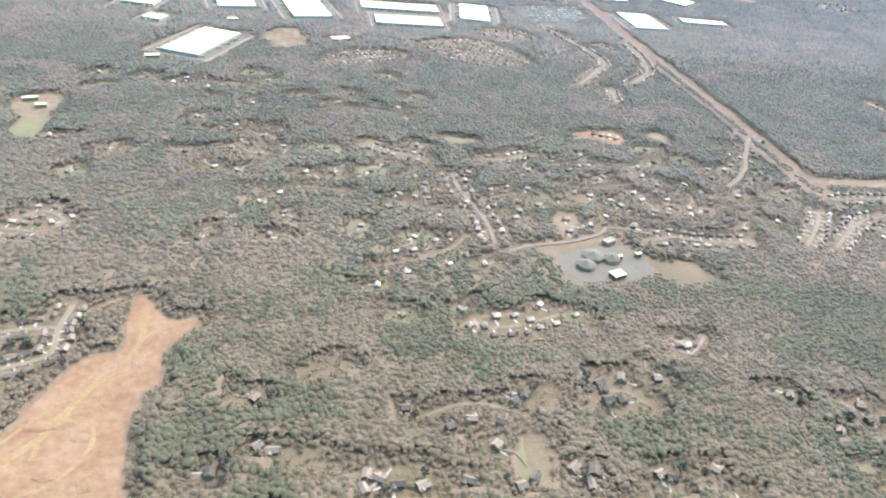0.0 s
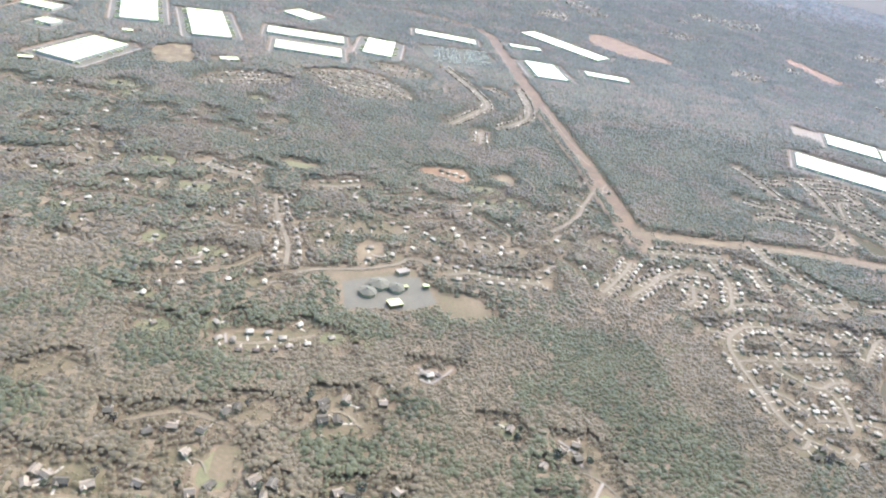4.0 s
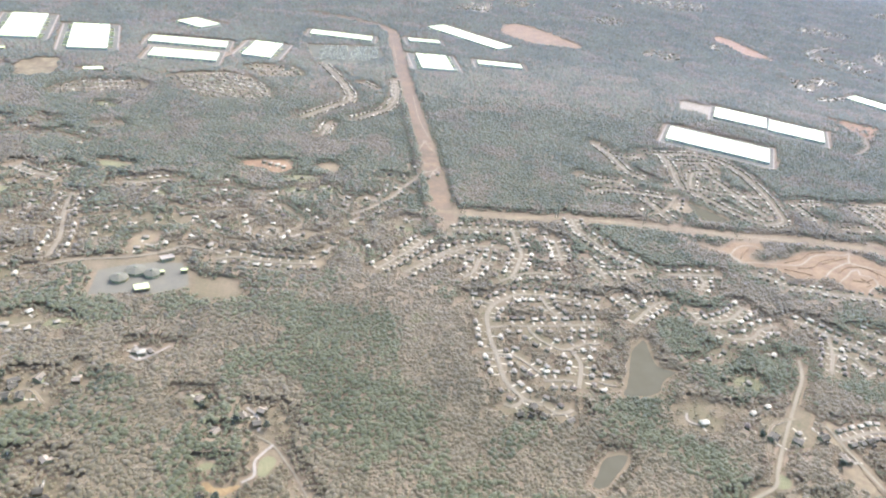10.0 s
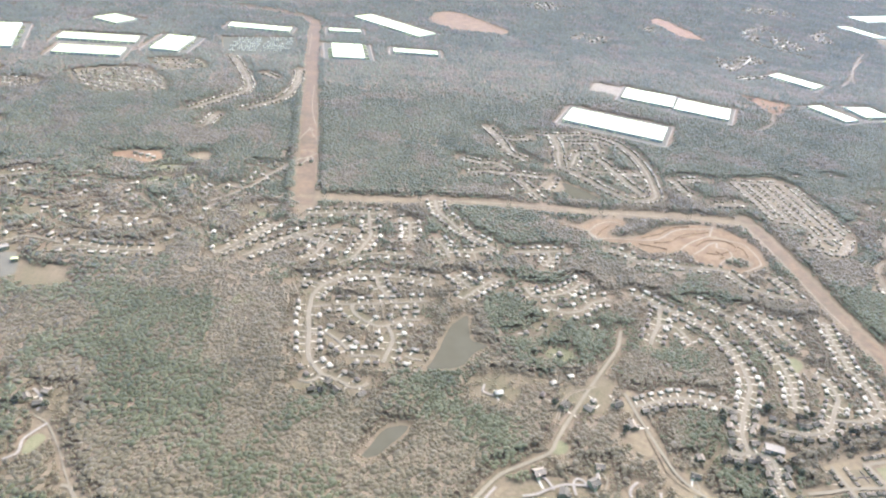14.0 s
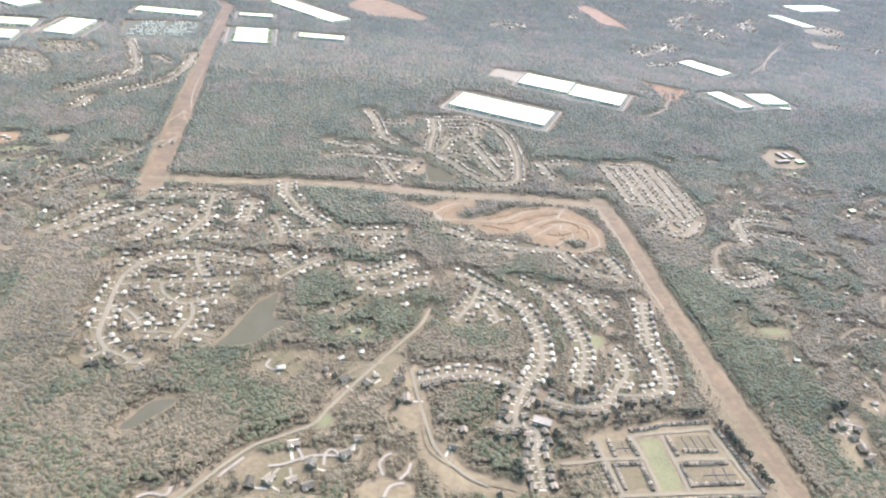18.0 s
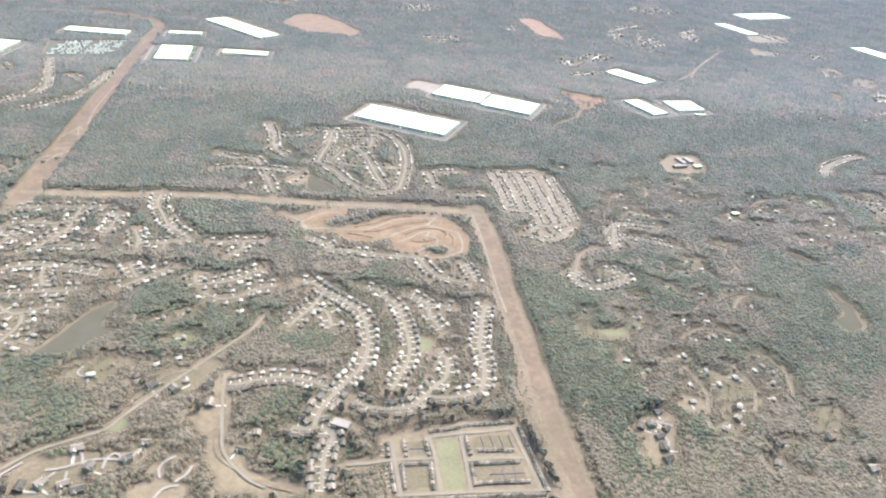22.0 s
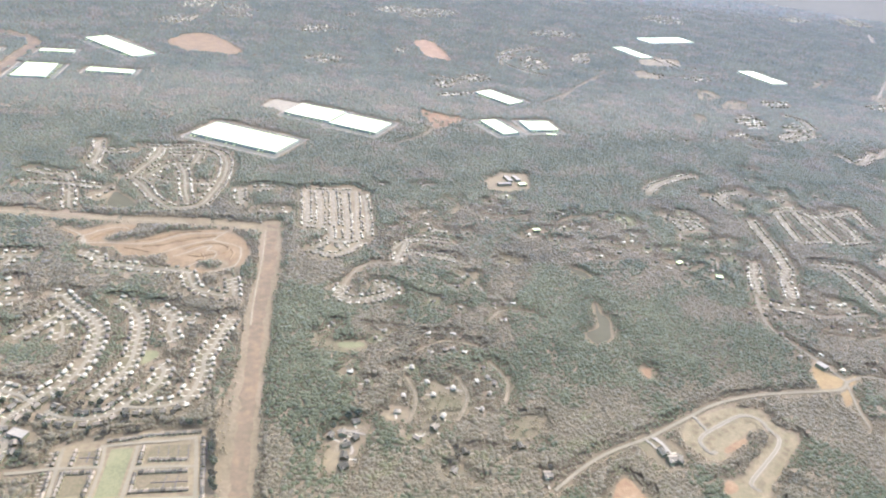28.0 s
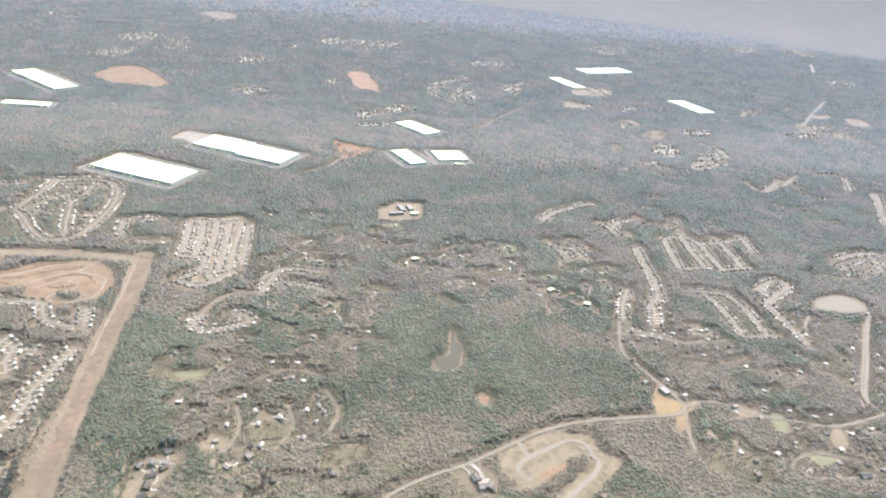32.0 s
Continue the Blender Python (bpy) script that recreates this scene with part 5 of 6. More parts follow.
trailer = None
for x, y, l, d, turn in WEST_PARK + EAST_PARK:
    base = pose(x, y, 0.1, 0, 0, turn)
    apron = [base @ Vector((u * (l / 2 + (15 if d > l else 7)), v * (d / 2 + (7 if d > l else 15)), 0)) for u, v in ((-1, -1), (1, -1), (1, 1), (-1, 1))]
    far = y > 1700
    if not far:
        bm, line = patch([(p.x, p.y) for p in apron], False)
        mark_poly(line, 2), mark_line(line + line[:1], 5.0, 2)
        structure("pavement", bm, ASPHALT, "grey truck court round a warehouse", "pavement")
        rim = [(p.x, p.y) for p in apron] + [(apron[0].x, apron[0].y)]
        structure("road", strip(rim, 3.0, 0.1, 0.55), CONCRETE, "pale concrete drive round a truck court", "road")
    mark_poly([tuple((base @ Vector((u * (l / 2 + 9), v * (d / 2 + 9), 0))).xy) for u, v in ((-1, -1), (1, -1), (1, 1), (-1, 1))], 2)
    ob = empty("warehouse", "long white flat-roofed warehouse with pale concrete walls", "warehouse", "warehouses", base)
    h = 3.8
    part("wall", boxes((-l / 2, l / 2, -d / 2, -d / 2 + 0.6, 0, h), (-l / 2, l / 2, d / 2 - 0.6, d / 2, 0, h),
                       (-l / 2, -l / 2 + 0.6, -d / 2 + 0.6, d / 2 - 0.6, 0, h), (l / 2 - 0.6, l / 2, -d / 2 + 0.6, d / 2 - 0.6, 0, h)), TILTUP, ob)
    roof = part("roof", boxes((-l / 2 + 0.6, l / 2 - 0.6, -d / 2 + 0.6, d / 2 - 0.6, h - 0.8, h - 0.35)), MEMBRANE, ob, "bright white roof membrane")
    long_x = l >= d
    a, b = (l, d) if long_x else (d, l)
    for k in range(max(3, int(a / 16))):           # rooftop units in two rows
        u = -a / 2 + (k + 0.5) * a / max(3, int(a / 16))
        for v in (-b * 0.22, b * 0.24):
            px, py = (u, v) if long_x else (v, u)
            part("rooftop_unit", boxes((px - 0.8, px + 0.8, py - 0.6, py + 0.6, h - 0.35, h + 0.6)), STEEL, roof)
    if not far:
        for k in range(int(a / 7)):                   # dock doors on both long sides
            u = -a / 2 + (k + 0.5) * 7
            for s in (-1, 1):
                px, py = (u, s * b / 2) if long_x else (s * b / 2, u)
                ex, ey = (1.4, 0.06) if long_x else (0.06, 1.4)
                part("dock_door", boxes((px - ex, px + ex, py - ey, py + ey, 0.8, 2.2)), DARK, ob)
                if rng.random() < 0.45:
                    tp = base @ pose(u, s * (b / 2 + 4.0), 0.2) if long_x else base @ pose(s * (b / 2 + 4.0), u, 0.2, 0, 0, 90)
                    if trailer is None:
                        trailer = build_trailer()
                        trailer.matrix_basis = tp
                    else:
                        copy_thing(trailer, tp)

# parked trailers on the dark lot: long rows
rows_v = [(-0.65, -3.2), (0.65, -3.2), (0.65, 3.2), (-0.65, 3.2)]
tv, tf, at = [], [], 0
for r in range(7):
    for c in range(34):
        if rng.random() < 0.3 or c in (16, 17):
            continue
        x, y = 345 + c * 3.1 + r * 1.2, 1185 + r * 15 + c * 0.7
        tv.append(np.array([(x + a, y + b, z) for z in (1.0, 2.6) for a, b in rows_v]))
        tf.append(np.array([(4, 5, 6, 7), (0, 1, 5, 4), (1, 2, 6, 5), (2, 3, 7, 6), (3, 0, 4, 7)]) + at)
        at += 8
tagged(part("parked_trailers", raw_mesh("parked_trailers", np.concatenate(tv), np.concatenate(tf), TILTUP), None), "long rows of grey trailers parked on a dark lot", "trailers", kind="stuff")

# ---- the school with its faceted pavilions ----
def pavilion(x, y, r, h):
    ob = empty("school_pavilion", "low eight-sided school building with a grey faceted roof", "school building", "school pavilions", pose(x, y, 0.0, 0, 0, 12))
    bm = bmesh.new()
    bmesh.ops.create_cone(bm, cap_ends=True, segments=8, radius1=r, radius2=r, depth=h, matrix=Matrix.Translation((0, 0, h / 2)))
    part("wall", bm, SIDING, ob)
    bm = bmesh.new()
    bmesh.ops.create_cone(bm, cap_ends=True, segments=8, radius1=r + 0.7, radius2=r * 0.18, depth=h * 0.8, matrix=Matrix.Translation((0, 0, h * 1.4 + 0.01)))
    part("roof", bm, ASPHALT, ob)
    bm = bmesh.new()
    bmesh.ops.create_cone(bm, cap_ends=True, segments=8, radius1=r * 0.17, radius2=r * 0.12, depth=0.8, matrix=Matrix.Translation((0, 0, h * 1.8 + 0.35)))
    part("vent", bm, STEEL, ob)
    return ob


for x, y, r in ((217, 470, 8.5), (207, 457, 7.2), (231, 466, 6.6)):
    pavilion(x, y, r, 2.8)
for x, y, w, d, t, label in ((228, 443, 11, 8, 22, "flat white-roofed school gymnasium"), (239, 468, 3, 2.5, 10, "small white store beside the pavilion"), (238, 492, 11, 6, 30, "grey flat-roofed school wing"), (256, 472, 5, 3, 10, "small white outbuilding on the school lot"),
                             (1335, 745, 22, 6, 12, "long pale flat-roofed school wing"), (1345, 765, 7, 20, 12, "pale flat-roofed school wing"), (1358, 768, 7, 18, 12, "tan flat-roofed school hall"), (1362, 745, 12, 7, 12, "low white school gymnasium"),
                             (1552, 293, 7, 10, 20, "grey flat-roofed shop beside the junction"), (840, 229, 13, 7, -25, "low grey-roofed clubhouse beside the street"), (30, 1020, 26, 12, 20, "white flat-roofed building among trees"),
                             (-283, 752, 14, 5, 20, "low white building on a bare lot"), (-268, 735, 10, 5, 15, "small white building on a bare lot"), (1480, 985, 18, 6, -5, "low white building at the wood's edge"), (-120, 1085, 14, 8, 10, "white flat-roofed building in the woods"), (1340, 590, 9, 6, 10, "white shed roof among trees"),
                             (1500, 505, 9, 5, 30, "white metal barn among trees"), (1535, 470, 8, 6, -20, "white metal barn beside a drive"), (-195, 905, 16, 8, 15, "white low building among trees")):
    ob = empty("hall", label, "building", "", pose(x, y, 0.0, 0, 0, t))
    part("wall", boxes((-w / 2, w / 2, -d / 2, d / 2, 0, 3.2)), SIDING, ob)
    part("roof", boxes((-w / 2 - 0.2, w / 2 + 0.2, -d / 2 - 0.2, d / 2 + 0.2, 3.2, 3.5)), MEMBRANE if "white" in label else CONCRETE, ob)
    for k in range(int(w / 3)):
        part("window", boxes((-w / 2 + 1 + k * 3, -w / 2 + 2 + k * 3, -d / 2 - 0.05, -d / 2, 1.2, 2.3)), PANE, ob)
    mark_line([(x - w / 2, y), (x + w / 2, y)], d / 2 + 4, 2)


# ---- an added slope, no real hill, hiding where the far ground is cut off ----
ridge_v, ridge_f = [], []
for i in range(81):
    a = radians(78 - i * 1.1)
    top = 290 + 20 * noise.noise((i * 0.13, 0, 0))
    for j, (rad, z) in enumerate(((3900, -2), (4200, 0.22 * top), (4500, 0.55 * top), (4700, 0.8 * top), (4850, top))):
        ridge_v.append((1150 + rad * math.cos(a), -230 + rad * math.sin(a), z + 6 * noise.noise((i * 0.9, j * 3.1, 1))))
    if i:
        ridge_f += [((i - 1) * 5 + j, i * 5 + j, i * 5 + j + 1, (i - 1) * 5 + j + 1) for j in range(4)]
structure("backdrop", raw_mesh("backdrop", np.array(ridge_v), np.array(ridge_f), HAZE), None, "added slope in a pale haze colour below the horizon", "hills")


# ---- lattice towers on the swaths ----
def build_tower():
    ob = empty("power_pylon", "grey steel lattice pylon standing on the swath", "pylon", "pylons of the power line")
    H, legs = 19.0, [(-1.9, -1.9), (1.9, -1.9), (1.9, 1.9), (-1.9, 1.9)]
    for x, y in legs:
        bm = bmesh.new()
        bar(bm, (x, y, 0), (x * 0.25, y * 0.25, H * 0.7), 0.055), bar(bm, (x * 0.25, y * 0.25, H * 0.7), (x * 0.12, y * 0.12, H), 0.05)
        part("leg", bm, STEEL, ob)
    for k in range(5):
        z0, z1 = H * 0.7 * k / 5, H * 0.7 * (k + 1) / 5
        f0, f1 = 1 - 0.75 * k / 5, 1 - 0.75 * (k + 1) / 5
        for (xa, ya), (xb, yb) in zip(legs, legs[1:] + legs[:1]):
            bm = bmesh.new()
            bar(bm, (xa * f0, ya * f0, z0), (xb * f1, yb * f1, z1), 0.025), bar(bm, (xb * f0, yb * f0, z0), (xa * f1, ya * f1, z1), 0.025)
            part("brace", bm, STEEL, ob)
    for z, r in ((H * 0.7, 4.2), (H * 0.82, 4.8), (H * 0.94, 3.6)):
        bm = bmesh.new()
        bar(bm, (-r, 0, z), (r, 0, z), 0.055), bar(bm, (-r, 0, z), (0, 0, z + 1.2), 0.03), bar(bm, (r, 0, z), (0, 0, z + 1.2), 0.05)
        part("crossarm", bm, STEEL, ob)
    return ob


pylon = None
for line, gap in zip(SWATHS[1:2], (105,)):
    pts, run, at = curve(line, 4), 0.0, 30.0
    for (ax, ay), (bx, by) in zip(pts[:-1], pts[1:]):
        d = math.hypot(bx - ax, by - ay)
        if run + d > at and ay < 1300:
            m = pose(ax, ay, 0.0, 0, 0, math.degrees(math.atan2(by - ay, bx - ax)) + 90)
            if pylon is None:
                pylon = build_tower()
                pylon.matrix_basis = m
            else:
                copy_thing(pylon, m)
            at += gap
        run += d

# ---- trees ----
PHI = (1 + 5 ** 0.5) / 2
ICO = np.array([(-1, PHI, 0), (1, PHI, 0), (-1, -PHI, 0), (1, -PHI, 0), (0, -1, PHI), (0, 1, PHI), (0, -1, -PHI), (0, 1, -PHI), (PHI, 0, -1), (PHI, 0, 1), (-PHI, 0, -1), (-PHI, 0, 1)]) / math.hypot(1, PHI)
ICO_F = np.array([(0, 11, 5), (0, 5, 1), (0, 1, 7), (0, 7, 10), (0, 10, 11), (1, 5, 9), (5, 11, 4), (11, 10, 2), (10, 7, 6), (7, 1, 8),
                  (3, 9, 4), (3, 4, 2), (3, 2, 6), (3, 6, 8), (3, 8, 9), (4, 9, 5), (2, 4, 11), (6, 2, 10), (8, 6, 7), (9, 8, 1)])
OCT = np.array([(1, 0, 0), (0, 1, 0), (-1, 0, 0), (0, -1, 0), (0, 0, 1)], float)
OCT_F = np.array([(0, 1, 4), (1, 2, 4), (2, 3, 4), (3, 0, 4)])
DOME = np.array([(0, 0, 1)] + [(0.82 * math.cos(k * 1.2566), 0.82 * math.sin(k * 1.2566), 0.5) for k in range(5)] + [(1.0 * math.cos((k + 0.5) * 1.2566), 1.0 * math.sin((k + 0.5) * 1.2566), -0.35) for k in range(5)])
DOME_F = np.array([(0, 1 + k, 1 + (k + 1) % 5) for k in range(5)] + [(1 + k, 6 + k, 1 + (k + 1) % 5) for k in range(5)] + [(1 + (k + 1) % 5, 6 + k, 6 + (k + 1) % 5) for k in range(5)])
CROWN = np.array([(0, 0, 1)] + [(0.85 * math.cos(k * 1.5708), 0.85 * math.sin(k * 1.5708), 0.5) for k in range(4)] + [(1.0 * math.cos((k + 0.5) * 1.5708), 1.0 * math.sin((k + 0.5) * 1.5708), -0.35) for k in range(4)])
CROWN_F = np.array([(0, 1 + k, 1 + (k + 1) % 4) for k in range(4)] + [(1 + k, 5 + k, 1 + (k + 1) % 4) for k in range(4)] + [(1 + (k + 1) % 4, 5 + k, 5 + (k + 1) % 4) for k in range(4)])
gen = np.random.default_rng(11)


def blobs(name, centres, radius, tall, shape, faces, jitter, label, mat=LEAF):
    """Crowns or clumps as lumpy shapes, all in one mesh."""
    n = len(centres)
    turn = gen.uniform(0, 2 * np.pi, n)
    v = np.repeat(shape[None], n, 0) * (1 + gen.uniform(-jitter, jitter, (n, len(shape), 1)))
    v = v + gen.uniform(-jitter * 0.4, jitter * 0.4, v.shape)
    c, s = np.cos(turn)[:, None], np.sin(turn)[:, None]
    out = np.empty_like(v)
    out[..., 0] = (v[..., 0] * c - v[..., 1] * s) * radius[:, None] + centres[:, 0:1]
    out[..., 1] = (v[..., 0] * s + v[..., 1] * c) * radius[:, None] + centres[:, 1:2]
    out[..., 2] = v[..., 2] * (radius * tall)[:, None] + centres[:, 2:3]
    f = faces[None] + (np.arange(n) * len(shape))[:, None, None]
    me = raw_mesh(name, out.reshape(-1, 3), f.reshape(-1, faces.shape[1]), mat)
    me.shade_smooth()
    up = np.empty(len(me.vertices) * 3, np.float32)
    me.vertices.foreach_get("normal", up)
    up = up.reshape(-1, 3) + (0, 0, 1.0)          # normals bent upwards, so shaded sides of a crown light up like its top
    me.normals_split_custom_set_from_vertices(up / np.linalg.norm(up, axis=1)[:, None])
    return tagged(part(name, me, None), label, "trees", kind="stuff")


def scatter(y0, y1, gap, yard_share, fade_in=0.0, fade_out=0.0):
    """Places for trees on a shaken lattice, off roads and clearings."""
    xs, ys = np.arange(-640, 4300, gap), np.arange(y0, y1, gap)
    X, Y = np.meshgrid(xs, ys, indexing="ij")
    X, Y = X.ravel() + gen.uniform(-0.46, 0.46, X.size) * gap, Y.ravel() + gen.uniform(-0.46, 0.46, Y.size) * gap
    left = np.where(Y < 1300, -130 - 0.33 * Y, -560 + (Y - 1300) * 0.55)
    keep = (X > left) & (X < 1770 + (Y - 120) * 0.98) & (Y > np.maximum(80, 205 - 0.075 * X))
    X, Y = X[keep], Y[keep]
    i, j = np.clip(((X - GX) / CELL).astype(int), 0, NX - 1), np.clip(((Y - GY) / CELL).astype(int), 0, NY - 1)
    c = np.where((X < GX + NX * CELL) & (Y < GY + NY * CELL), cover[i, j], 0)
    ok = (c == 0) | ((c == 1) & (gen.uniform(0, 1, len(X)) < yard_share))
    ok &= gen.uniform(0, 1, len(X)) < 0.93
    u = gen.uniform(0, 1, len(X))
    if fade_in:
        ok &= u < (Y - y0) / fade_in
    if fade_out:
        ok &= u < (y1 - Y) / fade_out
    return np.stack([X[ok], Y[ok]], 1)


houses_at = np.zeros((NX, NY), bool)
for x, y, turn, size, off in spots:
    i, j = cell(x, y)
    houses_at[max(0, i - 1):i + 2, max(0, j - 1):j + 2] = True
cover[houses_at] = 2

# stands of pine among the hardwoods: middle, half widths, share of pine
STANDS = [(215, 425, 60, 35, 0.9), (720, 400, 60, 75, 0.9), (790, 340, 45, 55, 0.6), (1055, 330, 45, 110, 0.95), (390, 360, 45, 130, 0.6), (1380, 360, 140, 100, 0.75), (635, 880, 130, 260, 0.8),
          (230, 1000, 260, 130, 0.6), (420, 880, 60, 160, 0.8), (1250, 820, 220, 130, 0.8), (1150, 430, 90, 60, 0.8), (900, 660, 160, 40, 0.7), (700, 545, 80, 50, 0.8), (1480, 460, 120, 60, 0.6), (1700, 420, 120, 60, 0.6),
          (300, 430, 90, 40, 0.6), (60, 420, 90, 70, 0.5), (820, 210, 30, 35, 0.9), (850, 320, 30, 40, 0.6)]


def pines(p):
    """Which trees of a scatter are pines."""
    share = np.full(len(p), 0.3) + 0.4 * np.clip((p[:, 1] - 450) / 300, 0, 1)
    wob = np.array([noise.noise((x * 0.012, y * 0.012, 2.0)) for x, y in p])
    for x, y, a, b, k in STANDS:
        d = ((p[:, 0] - x) / a) ** 2 + ((p[:, 1] - y) / b) ** 2
        share = np.where(d < 1 + 0.6 * wob, k, share)
    clump = np.array([noise.noise((x * 0.024, y * 0.024, 7.0)) for x, y in p])
    return 0.5 + 0.65 * clump + 0.2 * gen.uniform(-1, 1, len(p)) < share + 0.6 * wob


def woods(name, p, r, h, tall, shape, faces, jitter, pine, label):
    for chosen, mat, word in ((pine, PINE, "olive green pines"), (~pine, LEAF, "bare brown hardwoods")):
        if chosen.any():
            blobs(name, np.column_stack([p[chosen], h[chosen]]), r[chosen], tall, shape, faces, jitter, label + ", " + word, mat)


def crowns(name, p, pine, label):
    """Near woods: crowns of many sizes, smaller where they stand in a yard and lower along the edges."""
    i, j = np.clip(((p[:, 0] - GX) / CELL).astype(int), 0, NX - 1), np.clip(((p[:, 1] - GY) / CELL).astype(int), 0, NY - 1)
    small, low = np.where(cover[i, j] == 1, 0.6, 1.0), np.where(edge[i, j], 0.6, 1.0)
    r = (1.15 + 1.35 * gen.uniform(0, 1, len(p)) ** 1.6) * small * (0.4 + 0.6 * low)
    h = (gen.uniform(2.2, 3.5, len(p)) + 0.5 * pine) * small * low + 5.5 * tall_edge[i, j]
    woods(name, p, r, h, 0.6, DOME, DOME_F, 0.25, pine, label)


# the edges of the woods, where the crowns are lower
edge = cover > 0
for k in range(2):
    for axis in (0, 1):
        edge = edge | np.roll(edge, 1, axis) | np.roll(edge, -1, axis)
edge &= cover == 0
tall_edge = swath_cells
for k in range(4):
    for axis in (0, 1):
        tall_edge = tall_edge | np.roll(tall_edge, 1, axis) | np.roll(tall_edge, -1, axis)
tall_edge &= cover == 0          # full-grown trees along the western edge of the long swath
tall_edge[int((494 - GX) / CELL):] = False
edge &= ~tall_edge

# undergrowth and twigs: a raised sheet added to lighten dark gaps between the crowns
size = 6.0
gx, gy = np.arange(-400, 2700, size), np.arange(80, 1300, size)
IX, IY = ((gx - GX) / CELL).astype(int), ((gy - GY) / CELL).astype(int)
clear = np.ones((len(gx), len(gy)), bool)
for a in range(-2, 4):
    for b in range(-2, 4):
        clear &= cover[np.clip(IX + a, 0, NX - 1)][:, np.clip(IY + b, 0, NY - 1)] == 0
ci, cj = np.nonzero(clear)
index = -np.ones((len(gx) + 1, len(gy) + 1), int)
for a, b in ((0, 0), (1, 0), (1, 1), (0, 1)):
    index[ci + a, cj + b] = 0
vi, vj = np.nonzero(index == 0)
index[vi, vj] = np.arange(len(vi))
vx, vy = -400 + vi * size + gen.uniform(-1.5, 1.5, len(vi)), 80 + vj * size + gen.uniform(-1.5, 1.5, len(vi))
quad = np.stack([index[ci, cj], index[ci + 1, cj], index[ci + 1, cj + 1], index[ci, cj + 1]], 1)
me = raw_mesh("undergrowth", np.column_stack([vx, vy, 2.5 + gen.uniform(-0.4, 0.5, len(vi))]), quad, FLOOR)
me.shade_smooth()
tagged(part("undergrowth", me, None), "brown sheet of brush added to lighten gaps under the crowns", "undergrowth", kind="stuff")

# nearest woods: rounded crowns, close together
p = scatter(80, 480, 2.6, 0.4, 0, 60)
crowns("near_woods", p, pines(p), "early spring woods")
p = scatter(420, 1060, 3.4, 0.35, 60, 100)
i, j = np.clip(((p[:, 0] - GX) / CELL).astype(int), 0, NX - 1), np.clip(((p[:, 1] - GY) / CELL).astype(int), 0, NY - 1)
low = np.where(cover[i, j] == 1, 0.55, np.where(edge[i, j], 0.65, 1.0))
r = gen.uniform(1.5, 2.9, len(p)) * (0.3 + 0.7 * low)
woods("middle_woods", p, r, (0.8 + gen.uniform(1.6, 2.6, len(p))) * low + 5.0 * tall_edge[i, j], 0.55, CROWN, CROWN_F, 0.28, pines(p), "woods further off")
p = scatter(960, 1750, 4.8, 0.12, 100, 450)
r = gen.uniform(2.6, 4.2, len(p))
woods("further_woods", p, r, gen.uniform(1.6, 2.8, len(p)), 0.7, OCT, OCT_F, 0.3, pines(p), "woods towards the warehouses")
p = scatter(1250, 2900, 7.6, 0.35, 450, 500)
r = gen.uniform(3.0, 5.2, len(p))
woods("far_woods", p, r, gen.uniform(0.0, 2.5, len(p)), 1.1, OCT, OCT_F, 0.35, pines(p), "far woods like a rough carpet")
p = scatter(2400, 5000, 19.0, 0.1, 500)
r = gen.uniform(8, 14, len(p))
woods("distant_woods", p, r, np.zeros(len(p)), 0.4, OCT, OCT_F, 0.4, pines(p), "distant woods towards the horizon")


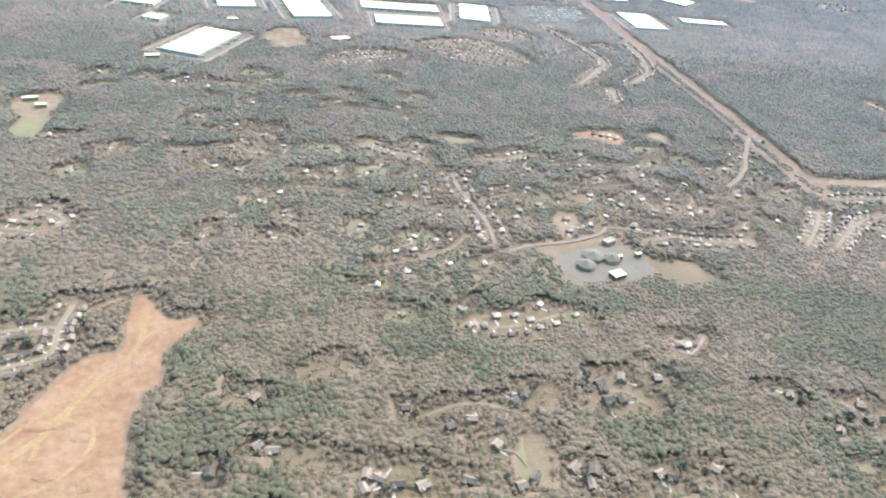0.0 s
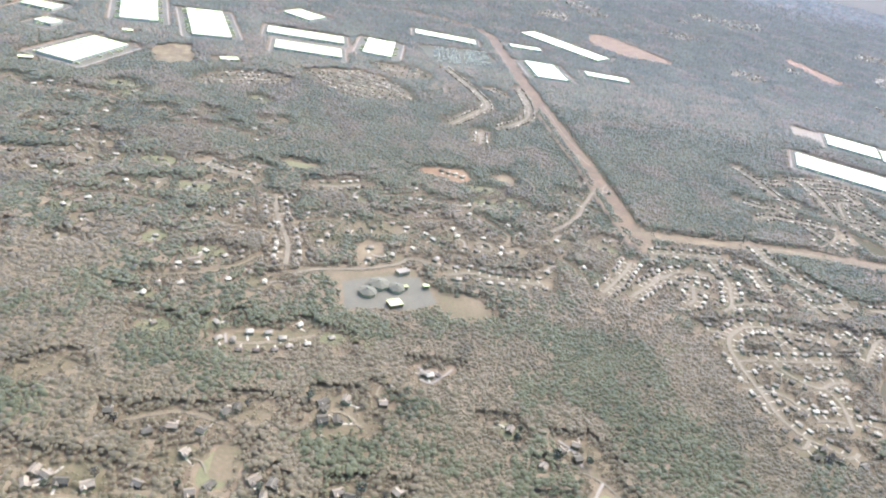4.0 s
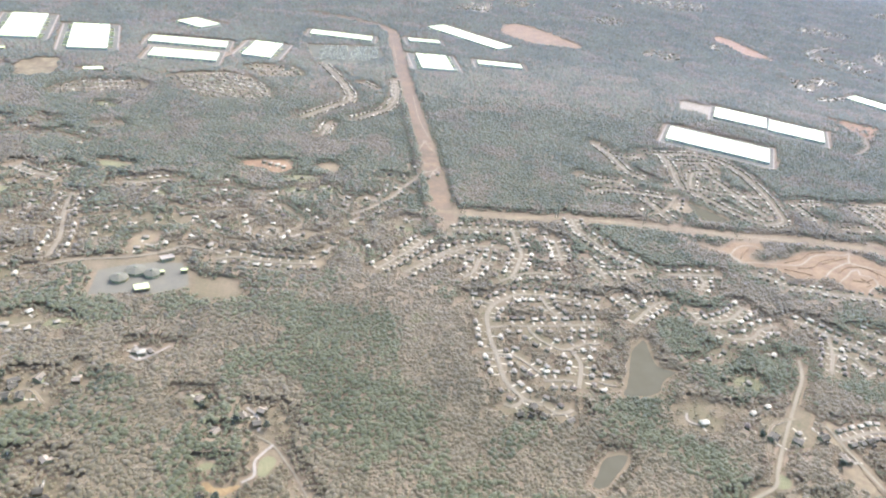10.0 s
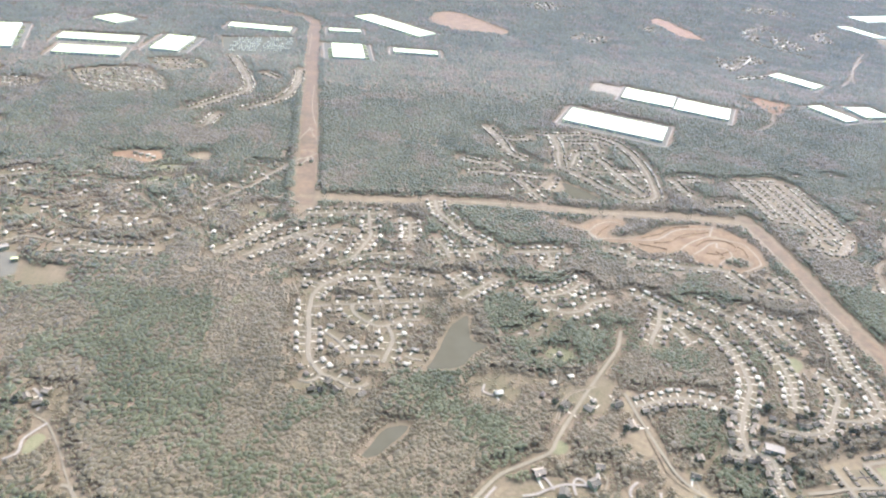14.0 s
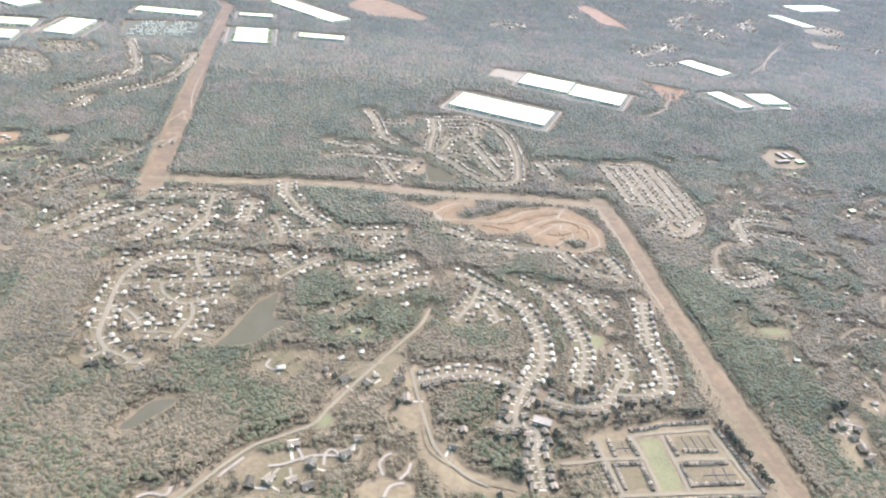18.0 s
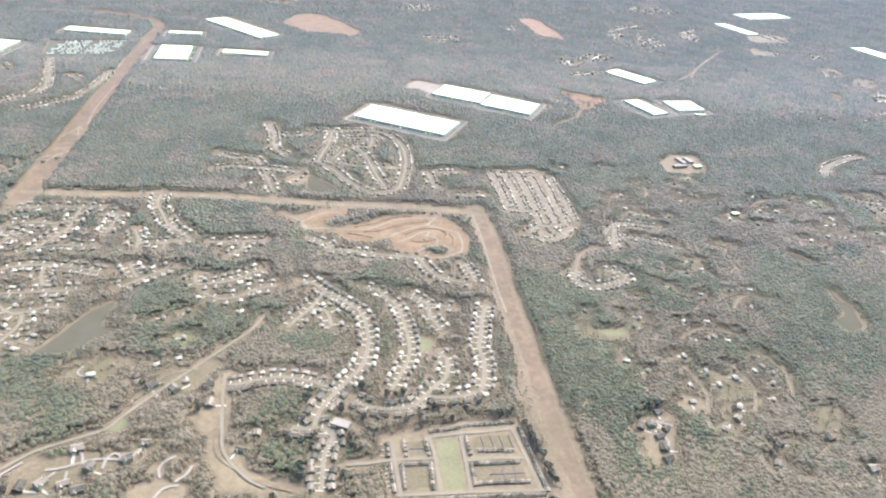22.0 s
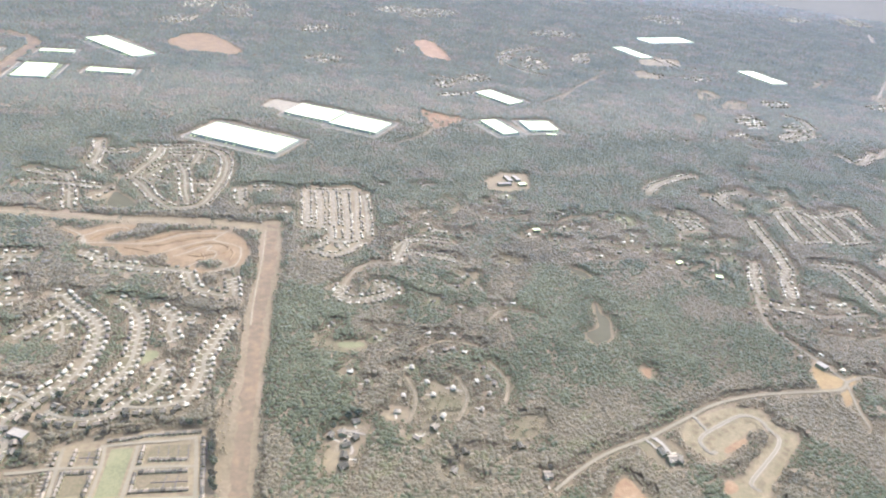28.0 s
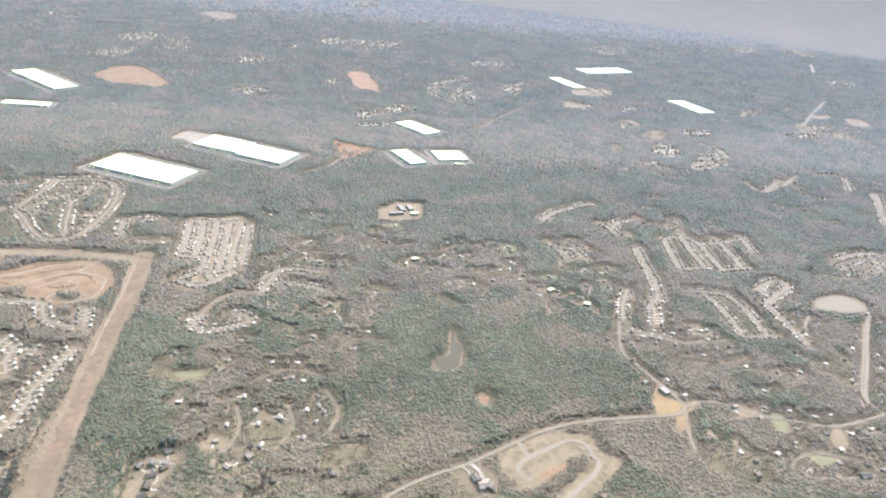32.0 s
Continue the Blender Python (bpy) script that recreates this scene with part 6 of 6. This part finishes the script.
# the same woods go on under the flight
X, Y = [a.ravel() for a in np.meshgrid(np.arange(-420, 1760, 5.6), np.arange(-480, 215, 5.6), indexing="ij")]
X, Y = X + gen.uniform(-2.6, 2.6, X.size), Y + gen.uniform(-2.6, 2.6, Y.size)
p = np.stack([X, Y], 1)[(Y < np.maximum(80, 205 - 0.075 * X)) & (gen.uniform(0, 1, X.size) < 0.95)]
i, j = np.clip(((p[:, 0] - GX) / CELL).astype(int), 0, NX - 1), np.clip(((p[:, 1] - GY) / CELL).astype(int), 0, NY - 1)
p = p[(cover[i, j] == 0) | (p[:, 1] < 60)]
woods("woods_below", p, gen.uniform(2.8, 4.4, len(p)), gen.uniform(1.8, 3.0, len(p)), 0.7, OCT, OCT_F, 0.3, pines(p), "woods below the flight")


# single trees in the yards: tapered trunk, limbs and a crown of clumps
def build_tree(seed, green):
    g = np.random.default_rng(seed)
    ob = empty("tree", "broad olive-green yard tree" if green else "leafless grey-brown yard tree", "tree", "trees in the yards")
    bm = bmesh.new()
    bmesh.ops.create_cone(bm, cap_ends=True, segments=7, radius1=0.32, radius2=0.12, depth=5.0, matrix=Matrix.Translation((0, 0, 2.5)))
    for k in range(6):
        a = k * 1.05 + g.uniform(0, 0.5)
        bar(bm, (0, 0, 2.2 + 0.4 * k), (math.cos(a) * 2.2, math.sin(a) * 2.2, 4.2 + 0.45 * k), 0.08)
    part("trunk", bm, BARK, ob)
    n = 46
    d = g.normal(size=(n, 3))
    d /= np.linalg.norm(d, axis=1)[:, None]
    c = d * g.uniform(0.5, 1.0, (n, 1)) * np.array([2.7, 2.7, 2.3]) + (0, 0, 5.0)
    rad = g.uniform(0.45, 0.85 if green else 0.6, n)
    v = ICO[None] * (1 + g.uniform(-0.3, 0.3, (n, 12, 1))) * rad[:, None, None] + c[:, None]
    f = ICO_F[None] + (np.arange(n) * 12)[:, None, None]
    part("crown", raw_mesh("crown", v.reshape(-1, 3), f.reshape(-1, 3), PINE if green else LEAF), None, ob)
    return ob


kinds = [build_tree(s, s % 2 == 0) for s in range(6)]
made = 0
for x, y, turn, size, off in near:
    if made >= 290:
        break
    a = radians(turn)
    for side in (-1, 1):
        if rng.random() < 0.62:
            continue
        px, py = x - math.sin(a) * rng.uniform(5, 8) + math.cos(a) * side * rng.uniform(3.5, 6), y + math.cos(a) * rng.uniform(5, 8) + math.sin(a) * side * rng.uniform(3.5, 6)
        if cover[cell(px, py)] == 2:
            continue
        s = rng.uniform(0.7, 1.15)
        if made < 6:
            kinds[made].matrix_basis = pose(px, py, 0, 0, 0, rng.uniform(0, 360))
        else:
            ob = copy_thing(kinds[rng.randrange(6)], pose(px, py, 0, 0, 0, rng.uniform(0, 360)))
            ob.scale = (s, s, s)
        made += 1
